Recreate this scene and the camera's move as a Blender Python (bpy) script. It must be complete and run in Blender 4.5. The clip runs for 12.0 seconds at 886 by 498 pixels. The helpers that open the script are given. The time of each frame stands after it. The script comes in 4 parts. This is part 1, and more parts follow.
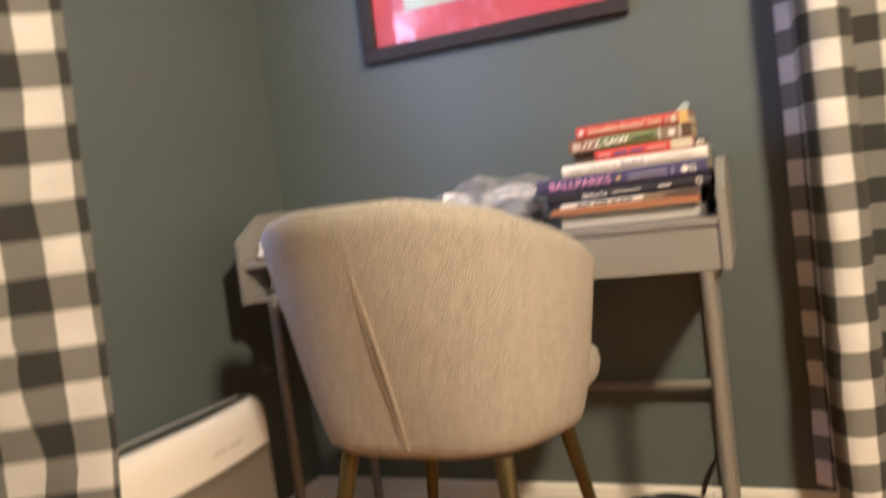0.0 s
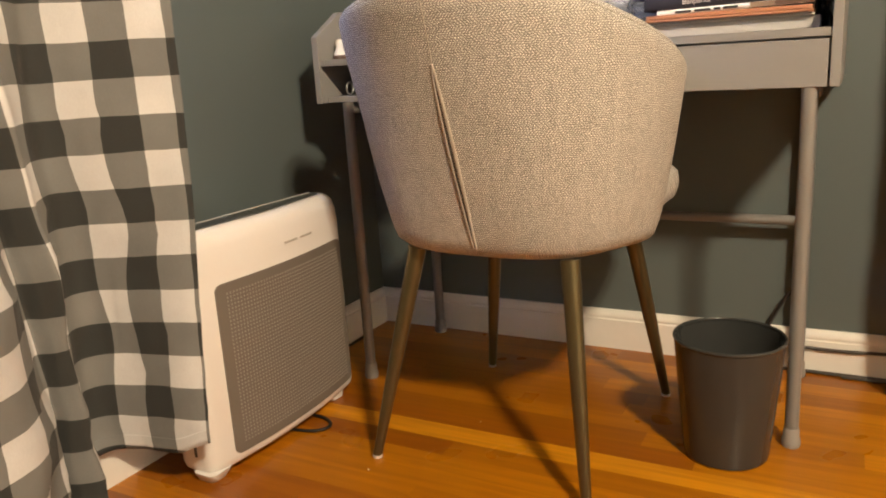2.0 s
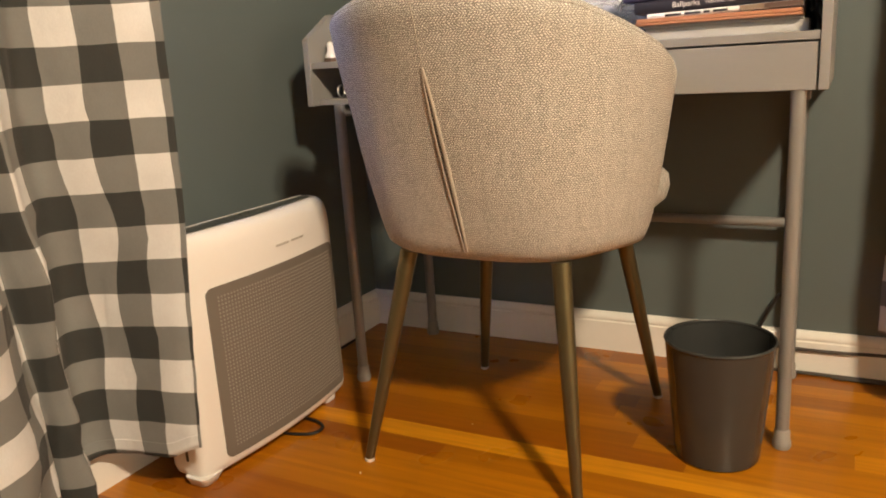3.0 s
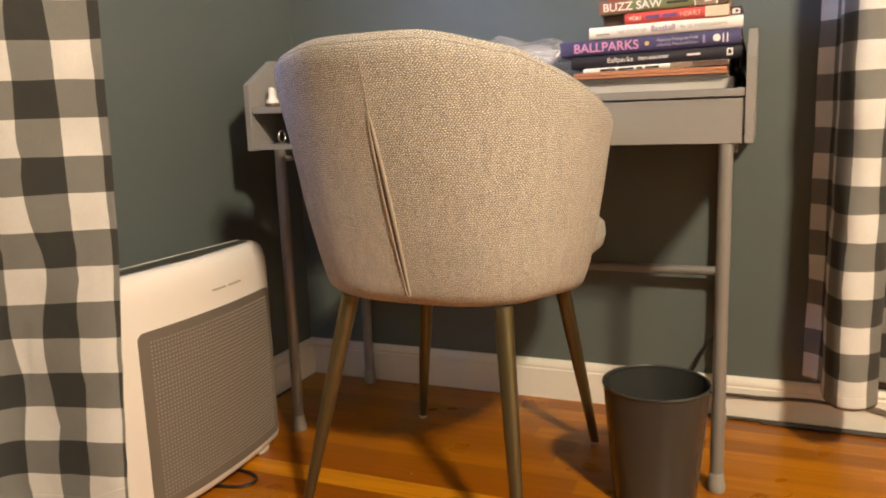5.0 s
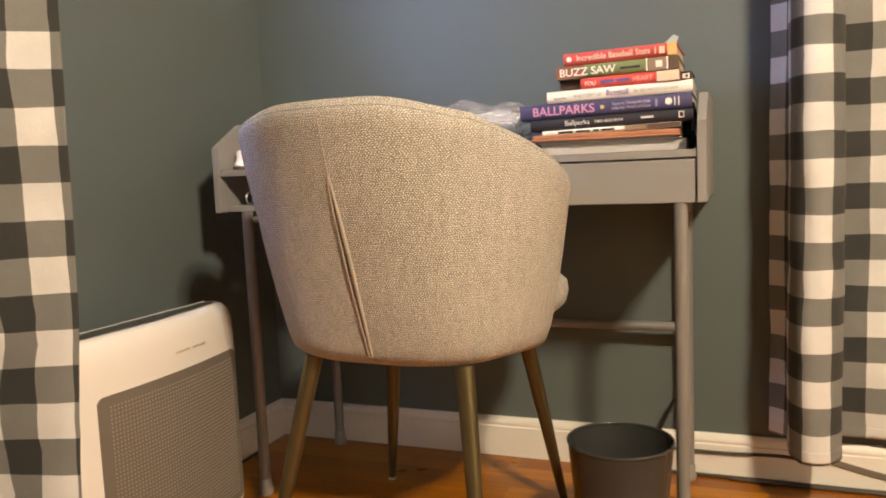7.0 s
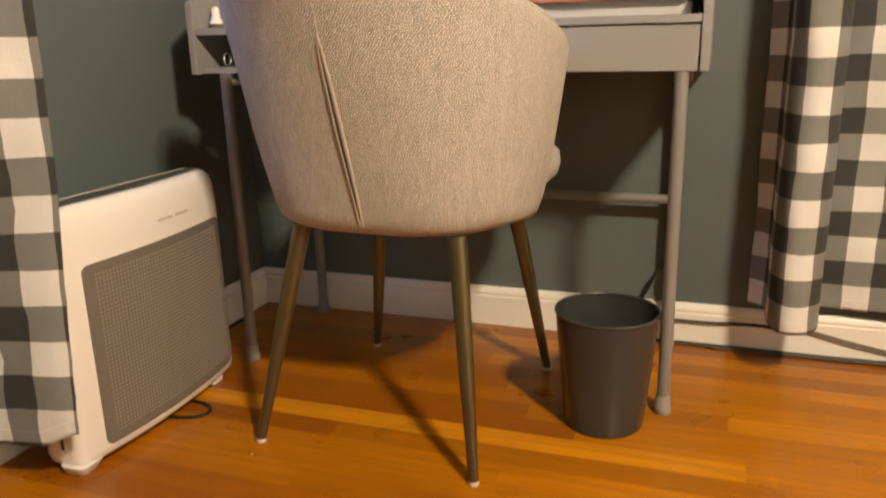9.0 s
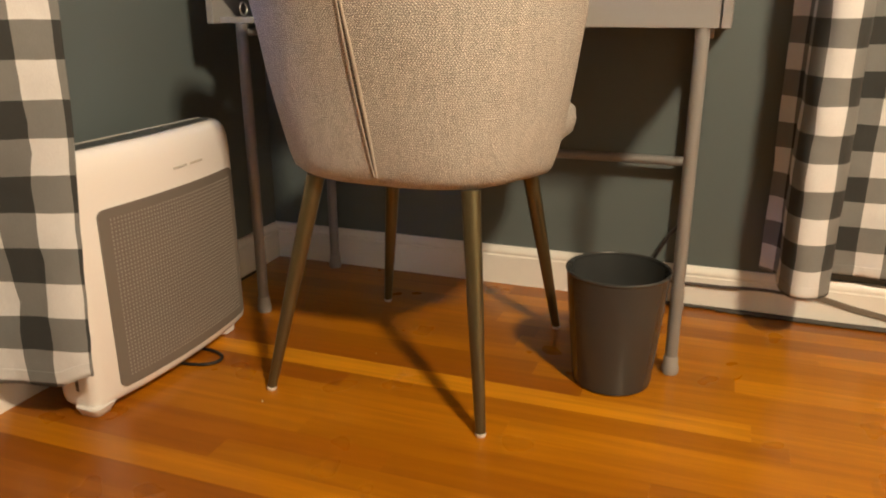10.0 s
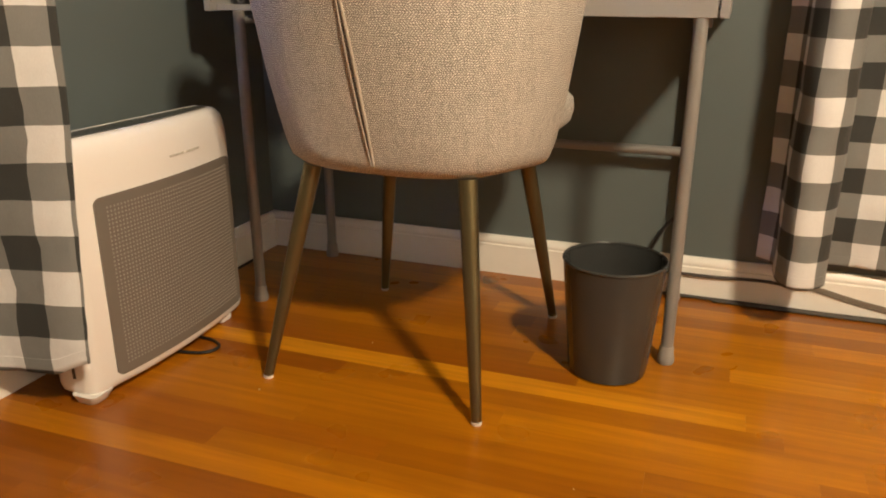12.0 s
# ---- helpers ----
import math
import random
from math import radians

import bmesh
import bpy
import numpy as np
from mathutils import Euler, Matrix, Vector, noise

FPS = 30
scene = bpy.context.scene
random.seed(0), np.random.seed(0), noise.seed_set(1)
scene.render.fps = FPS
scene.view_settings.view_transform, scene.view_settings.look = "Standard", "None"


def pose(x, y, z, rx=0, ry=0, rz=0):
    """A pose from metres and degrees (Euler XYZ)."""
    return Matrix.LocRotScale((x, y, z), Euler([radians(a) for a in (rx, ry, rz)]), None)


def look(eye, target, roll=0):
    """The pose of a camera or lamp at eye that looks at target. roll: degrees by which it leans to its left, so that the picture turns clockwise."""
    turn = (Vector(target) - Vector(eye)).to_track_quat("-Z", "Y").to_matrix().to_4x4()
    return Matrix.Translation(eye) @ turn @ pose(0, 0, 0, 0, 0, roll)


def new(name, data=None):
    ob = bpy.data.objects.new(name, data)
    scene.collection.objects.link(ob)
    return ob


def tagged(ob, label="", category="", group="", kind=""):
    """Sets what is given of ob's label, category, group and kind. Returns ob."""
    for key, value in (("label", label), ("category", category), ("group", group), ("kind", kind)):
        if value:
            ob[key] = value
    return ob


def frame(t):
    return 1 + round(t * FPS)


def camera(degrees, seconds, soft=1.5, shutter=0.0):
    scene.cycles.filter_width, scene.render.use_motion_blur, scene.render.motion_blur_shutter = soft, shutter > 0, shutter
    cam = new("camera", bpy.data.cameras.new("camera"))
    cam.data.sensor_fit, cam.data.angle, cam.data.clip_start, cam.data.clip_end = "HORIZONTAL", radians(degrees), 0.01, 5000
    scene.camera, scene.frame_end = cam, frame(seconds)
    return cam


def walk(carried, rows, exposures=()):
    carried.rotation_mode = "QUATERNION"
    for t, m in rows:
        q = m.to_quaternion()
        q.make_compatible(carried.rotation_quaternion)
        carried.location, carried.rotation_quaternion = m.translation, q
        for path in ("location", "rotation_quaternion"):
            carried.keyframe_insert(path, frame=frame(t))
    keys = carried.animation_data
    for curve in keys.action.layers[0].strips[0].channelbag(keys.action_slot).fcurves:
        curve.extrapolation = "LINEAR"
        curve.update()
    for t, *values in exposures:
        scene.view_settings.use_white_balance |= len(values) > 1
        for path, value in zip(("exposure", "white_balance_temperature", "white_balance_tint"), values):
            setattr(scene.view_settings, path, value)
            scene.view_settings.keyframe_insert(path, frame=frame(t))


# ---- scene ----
cam = camera(60.0, 12.0, 1.9, 0.6)
PATH = [
    (0, (1.23, -1.826, 0.843), (0.461, 0.016, 0.713), -7.1),
    (0.2, (1.216, -1.829, 0.794), (0.379, -0.023, 0.608), -4.5),
    (0.5, (1.205, -1.832, 0.752), (0.121, -0.153, 0.696), -2.8),
    (0.7, (1.207, -1.831, 0.747), (0.242, -0.081, 0.658), -3.1),
    (1, (1.211, -1.827, 0.746), (0.245, -0.083, 0.589), -3.9),
    (1.5, (1.211, -1.822, 0.759), (0.259, -0.095, 0.427), -4.0),
    (1.7, (1.208, -1.823, 0.752), (0.261, -0.124, 0.285), -3.9),
    (2, (1.203, -1.824, 0.738), (0.273, -0.119, 0.26), -3.5),
    (2.5, (1.206, -1.821, 0.741), (0.285, -0.113, 0.259), -3.5),
    (4.5, (1.207, -1.823, 0.744), (0.386, -0.043, 0.347), -2.6),
    (5, (1.19, -1.835, 0.729), (0.431, -0.018, 0.378), -2.0),
    (5.5, (1.196, -1.829, 0.737), (0.451, 0.0, 0.421), -1.7),
    (5.7, (1.205, -1.833, 0.736), (0.456, 0.012, 0.545), -1.7),
    (6, (1.22, -1.839, 0.735), (0.453, 0.002, 0.593), -2.0),
    (6.5, (1.229, -1.833, 0.736), (0.485, 0.015, 0.556), -2.2),
    (8.5, (1.233, -1.84, 0.736), (0.563, 0.017, 0.415), -2.1),
    (8.8, (1.202, -1.826, 0.735), (0.551, 0.009, 0.281), -1.7),
    (9, (1.185, -1.819, 0.73), (0.547, -0.002, 0.19), -1.4),
    (9.5, (1.186, -1.827, 0.71), (0.519, -0.03, 0.136), -0.8),
    (10, (1.184, -1.828, 0.71), (0.528, -0.044, 0.086), -0.2),
    (10.5, (1.186, -1.827, 0.713), (0.529, -0.058, 0.049), 0.0),
    (11, (1.184, -1.828, 0.709), (0.529, -0.06, 0.041), 0.0),
    (11.5, (1.185, -1.829, 0.708), (0.531, -0.056, 0.054), 0.0),
    (12, (1.186, -1.828, 0.709), (0.538, -0.05, 0.06), 0.1),
]
walk(cam, [(t, look(eye, target, roll)) for t, eye, target, roll in PATH], [(0.0, -0.05), (0.7, 0.05), (8.8, 0.05), (10.0, 0.0), (12.0, 0.0)])

# ---- world, lamp, window light ----
LAMP = (2.23, -2.07, 2.26)
world = bpy.data.worlds.new("world")
scene.world = world
world.use_nodes = True
wn = world.node_tree
sky = wn.nodes.new("ShaderNodeTexSky")
sky.sky_type, sky.sun_disc = "NISHITA", False
sky.sun_elevation, sky.sun_rotation = radians(4), radians(200)
wn.links.new(sky.outputs[0], wn.nodes["Background"].inputs[0])
wn.nodes["Background"].inputs[1].default_value = 0.10

bulb = bpy.data.lights.new("ceiling_bulb", "SPOT")
bulb.spot_size, bulb.spot_blend, bulb.shadow_soft_size = radians(174), 0.1, 0.105
bulb.energy, bulb.color = 440, (1.0, 0.803, 0.552)
bulb_ob = new("ceiling_bulb", bulb)
bulb_ob.matrix_world = pose(*LAMP)

dusk = bpy.data.lights.new("window_daylight", "AREA")
dusk.shape, dusk.size, dusk.size_y = "RECTANGLE", 0.9, 0.9
dusk.energy, dusk.color = 160, (0.52, 0.60, 1.0)
dusk_ob = new("window_daylight", dusk)
dusk_ob.matrix_world = pose(-0.27, -1.425, 1.60, 0, -113, 0)


# ---- materials ----
def nodes_of(name):
    m = bpy.data.materials.new(name)
    m.use_nodes = True
    return m, m.node_tree, m.node_tree.nodes["Principled BSDF"]


def math_node(t, op, a, b=None, c=None):
    n = t.nodes.new("ShaderNodeMath")
    n.operation = op
    for k, v in enumerate((a, b, c)):
        if v is None:
            continue
        if isinstance(v, (int, float)):
            n.inputs[k].default_value = v
        else:
            t.links.new(v, n.inputs[k])
    return n.outputs[0]


def mixed(t, fac, a, b):
    n = t.nodes.new("ShaderNodeMix")
    n.data_type = "RGBA"
    for k, v in ((0, fac), (6, a), (7, b)):
        if isinstance(v, (int, float)):
            n.inputs[k].default_value = v
        elif isinstance(v, tuple):
            n.inputs[k].default_value = (*v, 1)
        else:
            t.links.new(v, n.inputs[k])
    return n.outputs[2]


def noise_of(t, scale, detail=4, stretch=(1, 1, 1), coords="Object"):
    c = t.nodes.new("ShaderNodeTexCoord")
    m = t.nodes.new("ShaderNodeMapping")
    m.inputs["Scale"].default_value = stretch
    n = t.nodes.new("ShaderNodeTexNoise")
    n.inputs["Scale"].default_value, n.inputs["Detail"].default_value = scale, detail
    t.links.new(c.outputs[coords], m.inputs[0])
    t.links.new(m.outputs[0], n.inputs["Vector"])
    return n.outputs["Fac"]


def bumped(t, b, height, strength, distance=0.002):
    n = t.nodes.new("ShaderNodeBump")
    n.inputs["Strength"].default_value, n.inputs["Distance"].default_value = strength, distance
    t.links.new(height, n.inputs["Height"])
    t.links.new(n.outputs[0], b.inputs["Normal"])


def surface(name, color, rough=0.5, metal=0.0, vary=0.12, big=3.0, small=90.0, bump=0.1, coat=0.0, stretch=(1, 1, 1)):
    """Paint, plastic or metal with two scales of variation."""
    m, t, b = nodes_of(name)
    dark = tuple(c * (1 - vary) for c in color)
    light = tuple(min(1, c * (1 + vary)) for c in color)
    coarse, fine = noise_of(t, big, 3, stretch), noise_of(t, small, 5, stretch)
    both = math_node(t, "ADD", math_node(t, "MULTIPLY", coarse, 0.6), math_node(t, "MULTIPLY", fine, 0.4))
    t.links.new(mixed(t, both, dark, light), b.inputs["Base Color"])
    t.links.new(math_node(t, "MULTIPLY_ADD", fine, 0.16, rough - 0.08), b.inputs["Roughness"])
    b.inputs["Metallic"].default_value = metal
    b.inputs["Coat Weight"].default_value = coat
    if bump:
        bumped(t, b, fine, bump)
    return m


def fabric_weave(name, a, c):
    """Herringbone twill, two yarn colours, from the cloth's own coordinates in metres."""
    m, t, b = nodes_of(name)
    uv = t.nodes.new("ShaderNodeUVMap")
    s = t.nodes.new("ShaderNodeSeparateXYZ")
    t.links.new(uv.outputs[0], s.inputs[0])
    u, v = s.outputs[0], s.outputs[1]
    zig = math_node(t, "PINGPONG", v, 0.0112)
    wob = math_node(t, "MULTIPLY", noise_of(t, 75, 3), 0.008)
    ph = math_node(t, "ADD", math_node(t, "ADD", u, zig), wob)
    twill = math_node(t, "SINE", math_node(t, "MULTIPLY", ph, 2 * math.pi / 0.0053))
    thread = math_node(t, "SINE", math_node(t, "MULTIPLY", math_node(t, "ADD", v, wob), 2 * math.pi / 0.0034))
    dots = math_node(t, "MULTIPLY", math_node(t, "MULTIPLY_ADD", twill, 0.5, 0.5), math_node(t, "MULTIPLY_ADD", thread, 0.48, 0.52))
    yarn = noise_of(t, 430, 3)
    slub = noise_of(t, 14, 3, (7, 7, 0.6))
    h = math_node(t, "MULTIPLY", dots, math_node(t, "MULTIPLY_ADD", yarn, 4.1, -1.1))
    mixv = math_node(t, "MULTIPLY_ADD", h, 1.15, math_node(t, "MULTIPLY_ADD", slub, 0.30, 0.015))
    t.links.new(mixed(t, mixv, a, c), b.inputs["Base Color"])
    b.inputs["Roughness"].default_value = 0.9
    b.inputs["Sheen Weight"].default_value = 0.03
    bumped(t, b, math_node(t, "ADD", h, yarn), 0.55, 0.0016)
    return m


def buffalo_check(name, du, dv, period):
    """White, grey and black checks of half a period from the cloth's own coordinates in metres."""
    m, t, b = nodes_of(name)
    uv = t.nodes.new("ShaderNodeUVMap")
    s = t.nodes.new("ShaderNodeSeparateXYZ")
    t.links.new(uv.outputs[0], s.inputs[0])
    bands = []
    for o, shift in ((s.outputs[0], du), (s.outputs[1], dv)):
        w = math_node(t, "ADD", o, math_node(t, "MULTIPLY_ADD", noise_of(t, 14, 2), 0.006, shift - 0.003 + 100 * period))
        bands.append(math_node(t, "GREATER_THAN", math_node(t, "FRACT", math_node(t, "DIVIDE", w, period)), 0.5))
    both = math_node(t, "MULTIPLY", math_node(t, "ADD", *bands), 0.5)
    ramp = t.nodes.new("ShaderNodeValToRGB")
    ramp.color_ramp.interpolation = "CONSTANT"
    e = ramp.color_ramp.elements
    e[0].position, e[0].color = 0, (0.85, 0.86, 0.87, 1)
    e[1].position, e[1].color = 0.75, (0.044, 0.048, 0.047, 1)
    e.new(0.25).color = (0.245, 0.252, 0.247, 1)
    t.links.new(both, ramp.inputs[0])
    thread = noise_of(t, 900, 2, (1, 1, 0.25))
    big = noise_of(t, 9, 3)
    tone = math_node(t, "ADD", math_node(t, "MULTIPLY", thread, 0.35), math_node(t, "MULTIPLY", big, 0.75))
    mul = t.nodes.new("ShaderNodeMix")
    mul.data_type, mul.blend_type = "RGBA", "MULTIPLY"
    mul.inputs[0].default_value = 0.45
    t.links.new(ramp.outputs[0], mul.inputs[6])
    t.links.new(tone, mul.inputs[7])
    t.links.new(mul.outputs[2], b.inputs["Base Color"])
    b.inputs["Roughness"].default_value = 0.88
    b.inputs["Sheen Weight"].default_value = 0.04
    bumped(t, b, math_node(t, "ADD", math_node(t, "MULTIPLY", thread, 0.15), math_node(t, "MULTIPLY", noise_of(t, 13, 3, (1, 1, 0.7)), 2.0)), 0.42, 0.006)
    return m


def floor_wood(name, low=(0.285, 0.089, 0.0012), high=(0.50, 0.182, 0.0028)):
    """Amber varnished strip flooring; each board has its own tone."""
    m, t, b = nodes_of(name)
    info = t.nodes.new("ShaderNodeObjectInfo")
    geo = t.nodes.new("ShaderNodeNewGeometry")
    tone = math_node(t, "FRACT", math_node(t, "ADD", info.outputs["Random"], geo.outputs["Random Per Island"]))
    c = t.nodes.new("ShaderNodeTexCoord")
    off = t.nodes.new("ShaderNodeVectorMath")
    off.operation = "MULTIPLY_ADD"
    comb = t.nodes.new("ShaderNodeCombineXYZ")
    t.links.new(math_node(t, "MULTIPLY", tone, 9.0), comb.inputs[0])
    t.links.new(math_node(t, "MULTIPLY", tone, 5.0), comb.inputs[1])
    off.inputs[1].default_value = (1.6, 26, 26)
    t.links.new(c.outputs["Object"], off.inputs[0])
    t.links.new(comb.outputs[0], off.inputs[2])
    grain = t.nodes.new("ShaderNodeTexNoise")
    grain.inputs["Scale"].default_value, grain.inputs["Detail"].default_value = 2.2, 7
    grain.inputs["Distortion"].default_value = 0.3
    t.links.new(off.outputs[0], grain.inputs["Vector"])
    base = mixed(t, math_node(t, "POWER", tone, 1.2), low, high)
    grained = mixed(t, math_node(t, "MULTIPLY_ADD", grain.outputs["Fac"], 2.2, -0.65), base, mixed(t, 0.5, base, (0.14, 0.036, 0.004)))
    worn = mixed(t, math_node(t, "MULTIPLY", noise_of(t, 3.5, 4), 0.2), grained, (0.38, 0.125, 0.007))
    t.links.new(worn, b.inputs["Base Color"])
    smudge = noise_of(t, 7, 2)
    t.links.new(math_node(t, "MULTIPLY_ADD", smudge, 0.10, 0.24), b.inputs["Roughness"])
    b.inputs["Coat Weight"].default_value, b.inputs["Coat Roughness"].default_value = 0.12, 0.25
    b.inputs["Specular IOR Level"].default_value = 0.3
    bumped(t, b, grain.outputs["Fac"], 0.08, 0.001)
    return m


WALL = surface("sage_wall_paint", (0.113, 0.140, 0.140), 0.55, vary=0.06, big=1.6, small=140, bump=0.12)
CEIL = surface("white_ceiling_paint", (0.78, 0.77, 0.74), 0.8, vary=0.04, small=120, bump=0.1)
TRIM = surface("white_trim_paint", (0.83, 0.81, 0.76), 0.35, vary=0.06, big=5, small=60, bump=0.06)
GREYDESK = surface("grey_laminate", (0.275, 0.270, 0.264), 0.42, vary=0.06, big=4, small=150, bump=0.05)
GREYTUBE = surface("grey_powder_coat", (0.25, 0.245, 0.24), 0.38, metal=0.2, vary=0.07, small=200, bump=0.06)
RUBBER = surface("grey_rubber", (0.29, 0.27, 0.25), 0.6, vary=0.1)
WEAVE = fabric_weave("oatmeal_herringbone", (0.154, 0.140, 0.122), (0.87, 0.835, 0.768))
PIPING = surface("oatmeal_piping", (0.41, 0.36, 0.305), 0.9, vary=0.25, big=60, small=500, bump=0.4)
BRONZE = surface("bronze_metal", (0.155, 0.125, 0.062), 0.34, metal=0.8, vary=0.12, big=8, small=160, bump=0.05)
FELT = surface("white_felt_pad", (0.75, 0.68, 0.62), 0.9, vary=0.1)
BINPLASTIC = surface("charcoal_plastic", (0.042, 0.044, 0.043), 0.23, vary=0.10, big=6, small=40, bump=0)
WHITEPLASTIC = surface("white_gloss_plastic", (0.84, 0.82, 0.795), 0.22, vary=0.03, big=4, small=120, bump=0.02, coat=0.3)
GRILLE = surface("taupe_grille_plastic", (0.165, 0.145, 0.125), 0.5, vary=0.1, big=7, small=200, bump=0.06)
DOTS = surface("pale_grille_dots", (0.29, 0.265, 0.24), 0.45, vary=0.1)
DARKPANEL = surface("dark_control_panel", (0.05, 0.052, 0.05), 0.3, vary=0.1, bump=0)
LOGO = surface("grey_logo_print", (0.46, 0.43, 0.39), 0.4)
BLACK = surface("black_cord", (0.012, 0.012, 0.012), 0.45, vary=0.2)
FRAMEWOOD = surface("dark_frame_wood", (0.020, 0.013, 0.012), 0.62, vary=0.3, big=12, small=90, stretch=(1, 6, 6))
RED_ART = surface("red_print", (0.50, 0.062, 0.075), 0.5, vary=0.12, big=6, small=70, bump=0)
PALE_ART = surface("pale_print", (0.50, 0.56, 0.46), 0.5, vary=0.3, big=18, small=50, bump=0)
OAK = floor_wood("amber_floor_wood")
# lighter and darker copies of the wood for the floor's bright and dim sides
OAK_LIT_SIDE = floor_wood("honey_lit_side_wood", (0.45, 0.162, 0.002), (0.64, 0.250, 0.004))
OAK_DIM_SIDE = floor_wood("russet_dim_side_wood", (0.25, 0.070, 0.0012), (0.38, 0.120, 0.0024))
OAK_PALE = floor_wood("pale_amber_floor_wood", (0.66, 0.265, 0.006), (0.74, 0.315, 0.009))
JOINT = surface("dark_floor_joint", (0.06, 0.022, 0.006), 0.7)
CLOTH_R = buffalo_check("buffalo_check_cotton", -0.2016, -0.0073, 0.1097)
CLOTH_L = buffalo_check("buffalo_check_cotton_lengths", -0.012, 0.027, 0.118)
PAGES = surface("book_pages", (0.62, 0.55, 0.42), 0.85, vary=0.2, big=4, small=300, bump=0.3, stretch=(0.2, 0.2, 30))


def glass_of(name, rough=0.0):
    m, t, b = nodes_of(name)
    b.inputs["Transmission Weight"].default_value = 1.0
    b.inputs["Roughness"].default_value, b.inputs["IOR"].default_value = rough, 1.45
    return m


GLASS = glass_of("clear_glass")


def lit(name, color, strength):
    m, t, b = nodes_of(name)
    b.inputs["Base Color"].default_value = (0.8, 0.8, 0.8, 1)
    b.inputs["Emission Color"].default_value = (*color, 1)
    b.inputs["Emission Strength"].default_value = strength
    return m


# ---- mesh helpers ----
def thing(name, label, category, m=None, group=""):
    ob = tagged(new(name), label, category, group)
    ob.matrix_world = m or Matrix()
    return ob


def part(name, bm, material, parent=None, label="", smooth=True):
    me = bpy.data.meshes.new(name)
    bm.normal_update()
    bm.to_mesh(me)
    bm.free()
    for p in me.polygons:
        p.use_smooth = smooth
    me.materials.append(material)
    ob = new(name, me)
    ob.parent = parent
    if label:
        ob["label"] = label
    if smooth:
        me.set_sharp_from_angle(angle=radians(38))
    return ob


def box(x0, x1, y0, y1, z0, z1, bevel=0.0, seg=2, bm=None):
    own = bmesh.new()
    g = bmesh.ops.create_cube(own, size=1)
    for v in g["verts"]:
        v.co = Vector((x0 + (v.co.x + 0.5) * (x1 - x0), y0 + (v.co.y + 0.5) * (y1 - y0), z0 + (v.co.z + 0.5) * (z1 - z0)))
    if bevel:
        bmesh.ops.bevel(own, geom=own.edges[:], offset=bevel, segments=seg, affect="EDGES", profile=0.5)
    if bm is None:
        return own
    me = bpy.data.meshes.new("tmp")
    own.to_mesh(me)
    own.free()
    bm.from_mesh(me)
    bpy.data.meshes.remove(me)
    return bm


def prism(profile, axis, a, b, bevel=0.0):
    """A flat outline carried along an axis from a to b."""
    bm = bmesh.new()
    put = {"x": lambda p, q, w: (w, p, q), "y": lambda p, q, w: (p, w, q), "z": lambda p, q, w: (p, q, w)}[axis]
    lo = [bm.verts.new(put(p, q, a)) for p, q in profile]
    hi = [bm.verts.new(put(p, q, b)) for p, q in profile]
    n = len(profile)
    bm.faces.new(lo)
    bm.faces.new(hi[::-1])
    for k in range(n):
        bm.faces.new((lo[k], hi[k], hi[(k + 1) % n], lo[(k + 1) % n]))
    bmesh.ops.recalc_face_normals(bm, faces=bm.faces[:])
    if bevel:
        bmesh.ops.bevel(bm, geom=bm.edges[:], offset=bevel, segments=2, affect="EDGES", profile=0.5)
    return bm


def loft(rings, close=True, caps=True, bm=None):
    """Skin over rings of points."""
    bm = bm or bmesh.new()
    vs = [[bm.verts.new(p) for p in r] for r in rings]
    n = len(rings[0])
    for a, b in zip(vs, vs[1:]):
        for k in range(n if close else n - 1):
            bm.faces.new((a[k], a[(k + 1) % n], b[(k + 1) % n], b[k]))
    if caps and close:
        bm.faces.new(vs[0][::-1])
        bm.faces.new(vs[-1])
    bmesh.ops.recalc_face_normals(bm, faces=bm.faces[:])
    return bm


def lathe(profile, cx=0.0, cy=0.0, n=40, caps=True):
    return loft([[(cx + r * math.cos(2 * math.pi * k / n), cy + r * math.sin(2 * math.pi * k / n), z) for k in range(n)] for r, z in profile], caps=caps)


def tube(points, radii, n=12, bm=None):
    """A round bar through points, with a radius at each."""
    pts = [Vector(p) for p in points]
    if isinstance(radii, (int, float)):
        radii = [radii] * len(pts)
    rings, side = [], None
    for k, p in enumerate(pts):
        d = (pts[min(k + 1, len(pts) - 1)] - pts[max(k - 1, 0)]).normalized()
        if side is None:
            side = d.orthogonal().normalized()
        side = (side - d * side.dot(d)).normalized()
        up = d.cross(side)
        rings.append([p + radii[k] * (math.cos(2 * math.pi * j / n) * side + math.sin(2 * math.pi * j / n) * up) for j in range(n)])
    return loft(rings, bm=bm)


def spline(points, steps=8):
    """Catmull-Rom through points."""
    p = [Vector(q) for q in points]
    p = [p[0] * 2 - p[1]] + p + [p[-1] * 2 - p[-2]]
    out = []
    for k in range(1, len(p) - 2):
        for s in range(steps):
            t = s / steps
            a, b, c, d = p[k - 1], p[k], p[k + 1], p[k + 2]
            out.append(0.5 * (2 * b + (c - a) * t + (2 * a - 5 * b + 4 * c - d) * t * t + (3 * b - a - 3 * c + d) * t ** 3))
    out.append(p[-2])
    return out


def smoothstep(a, b, x):
    t = min(1, max(0, (x - a) / (b - a)))
    return t * t * (3 - 2 * t)


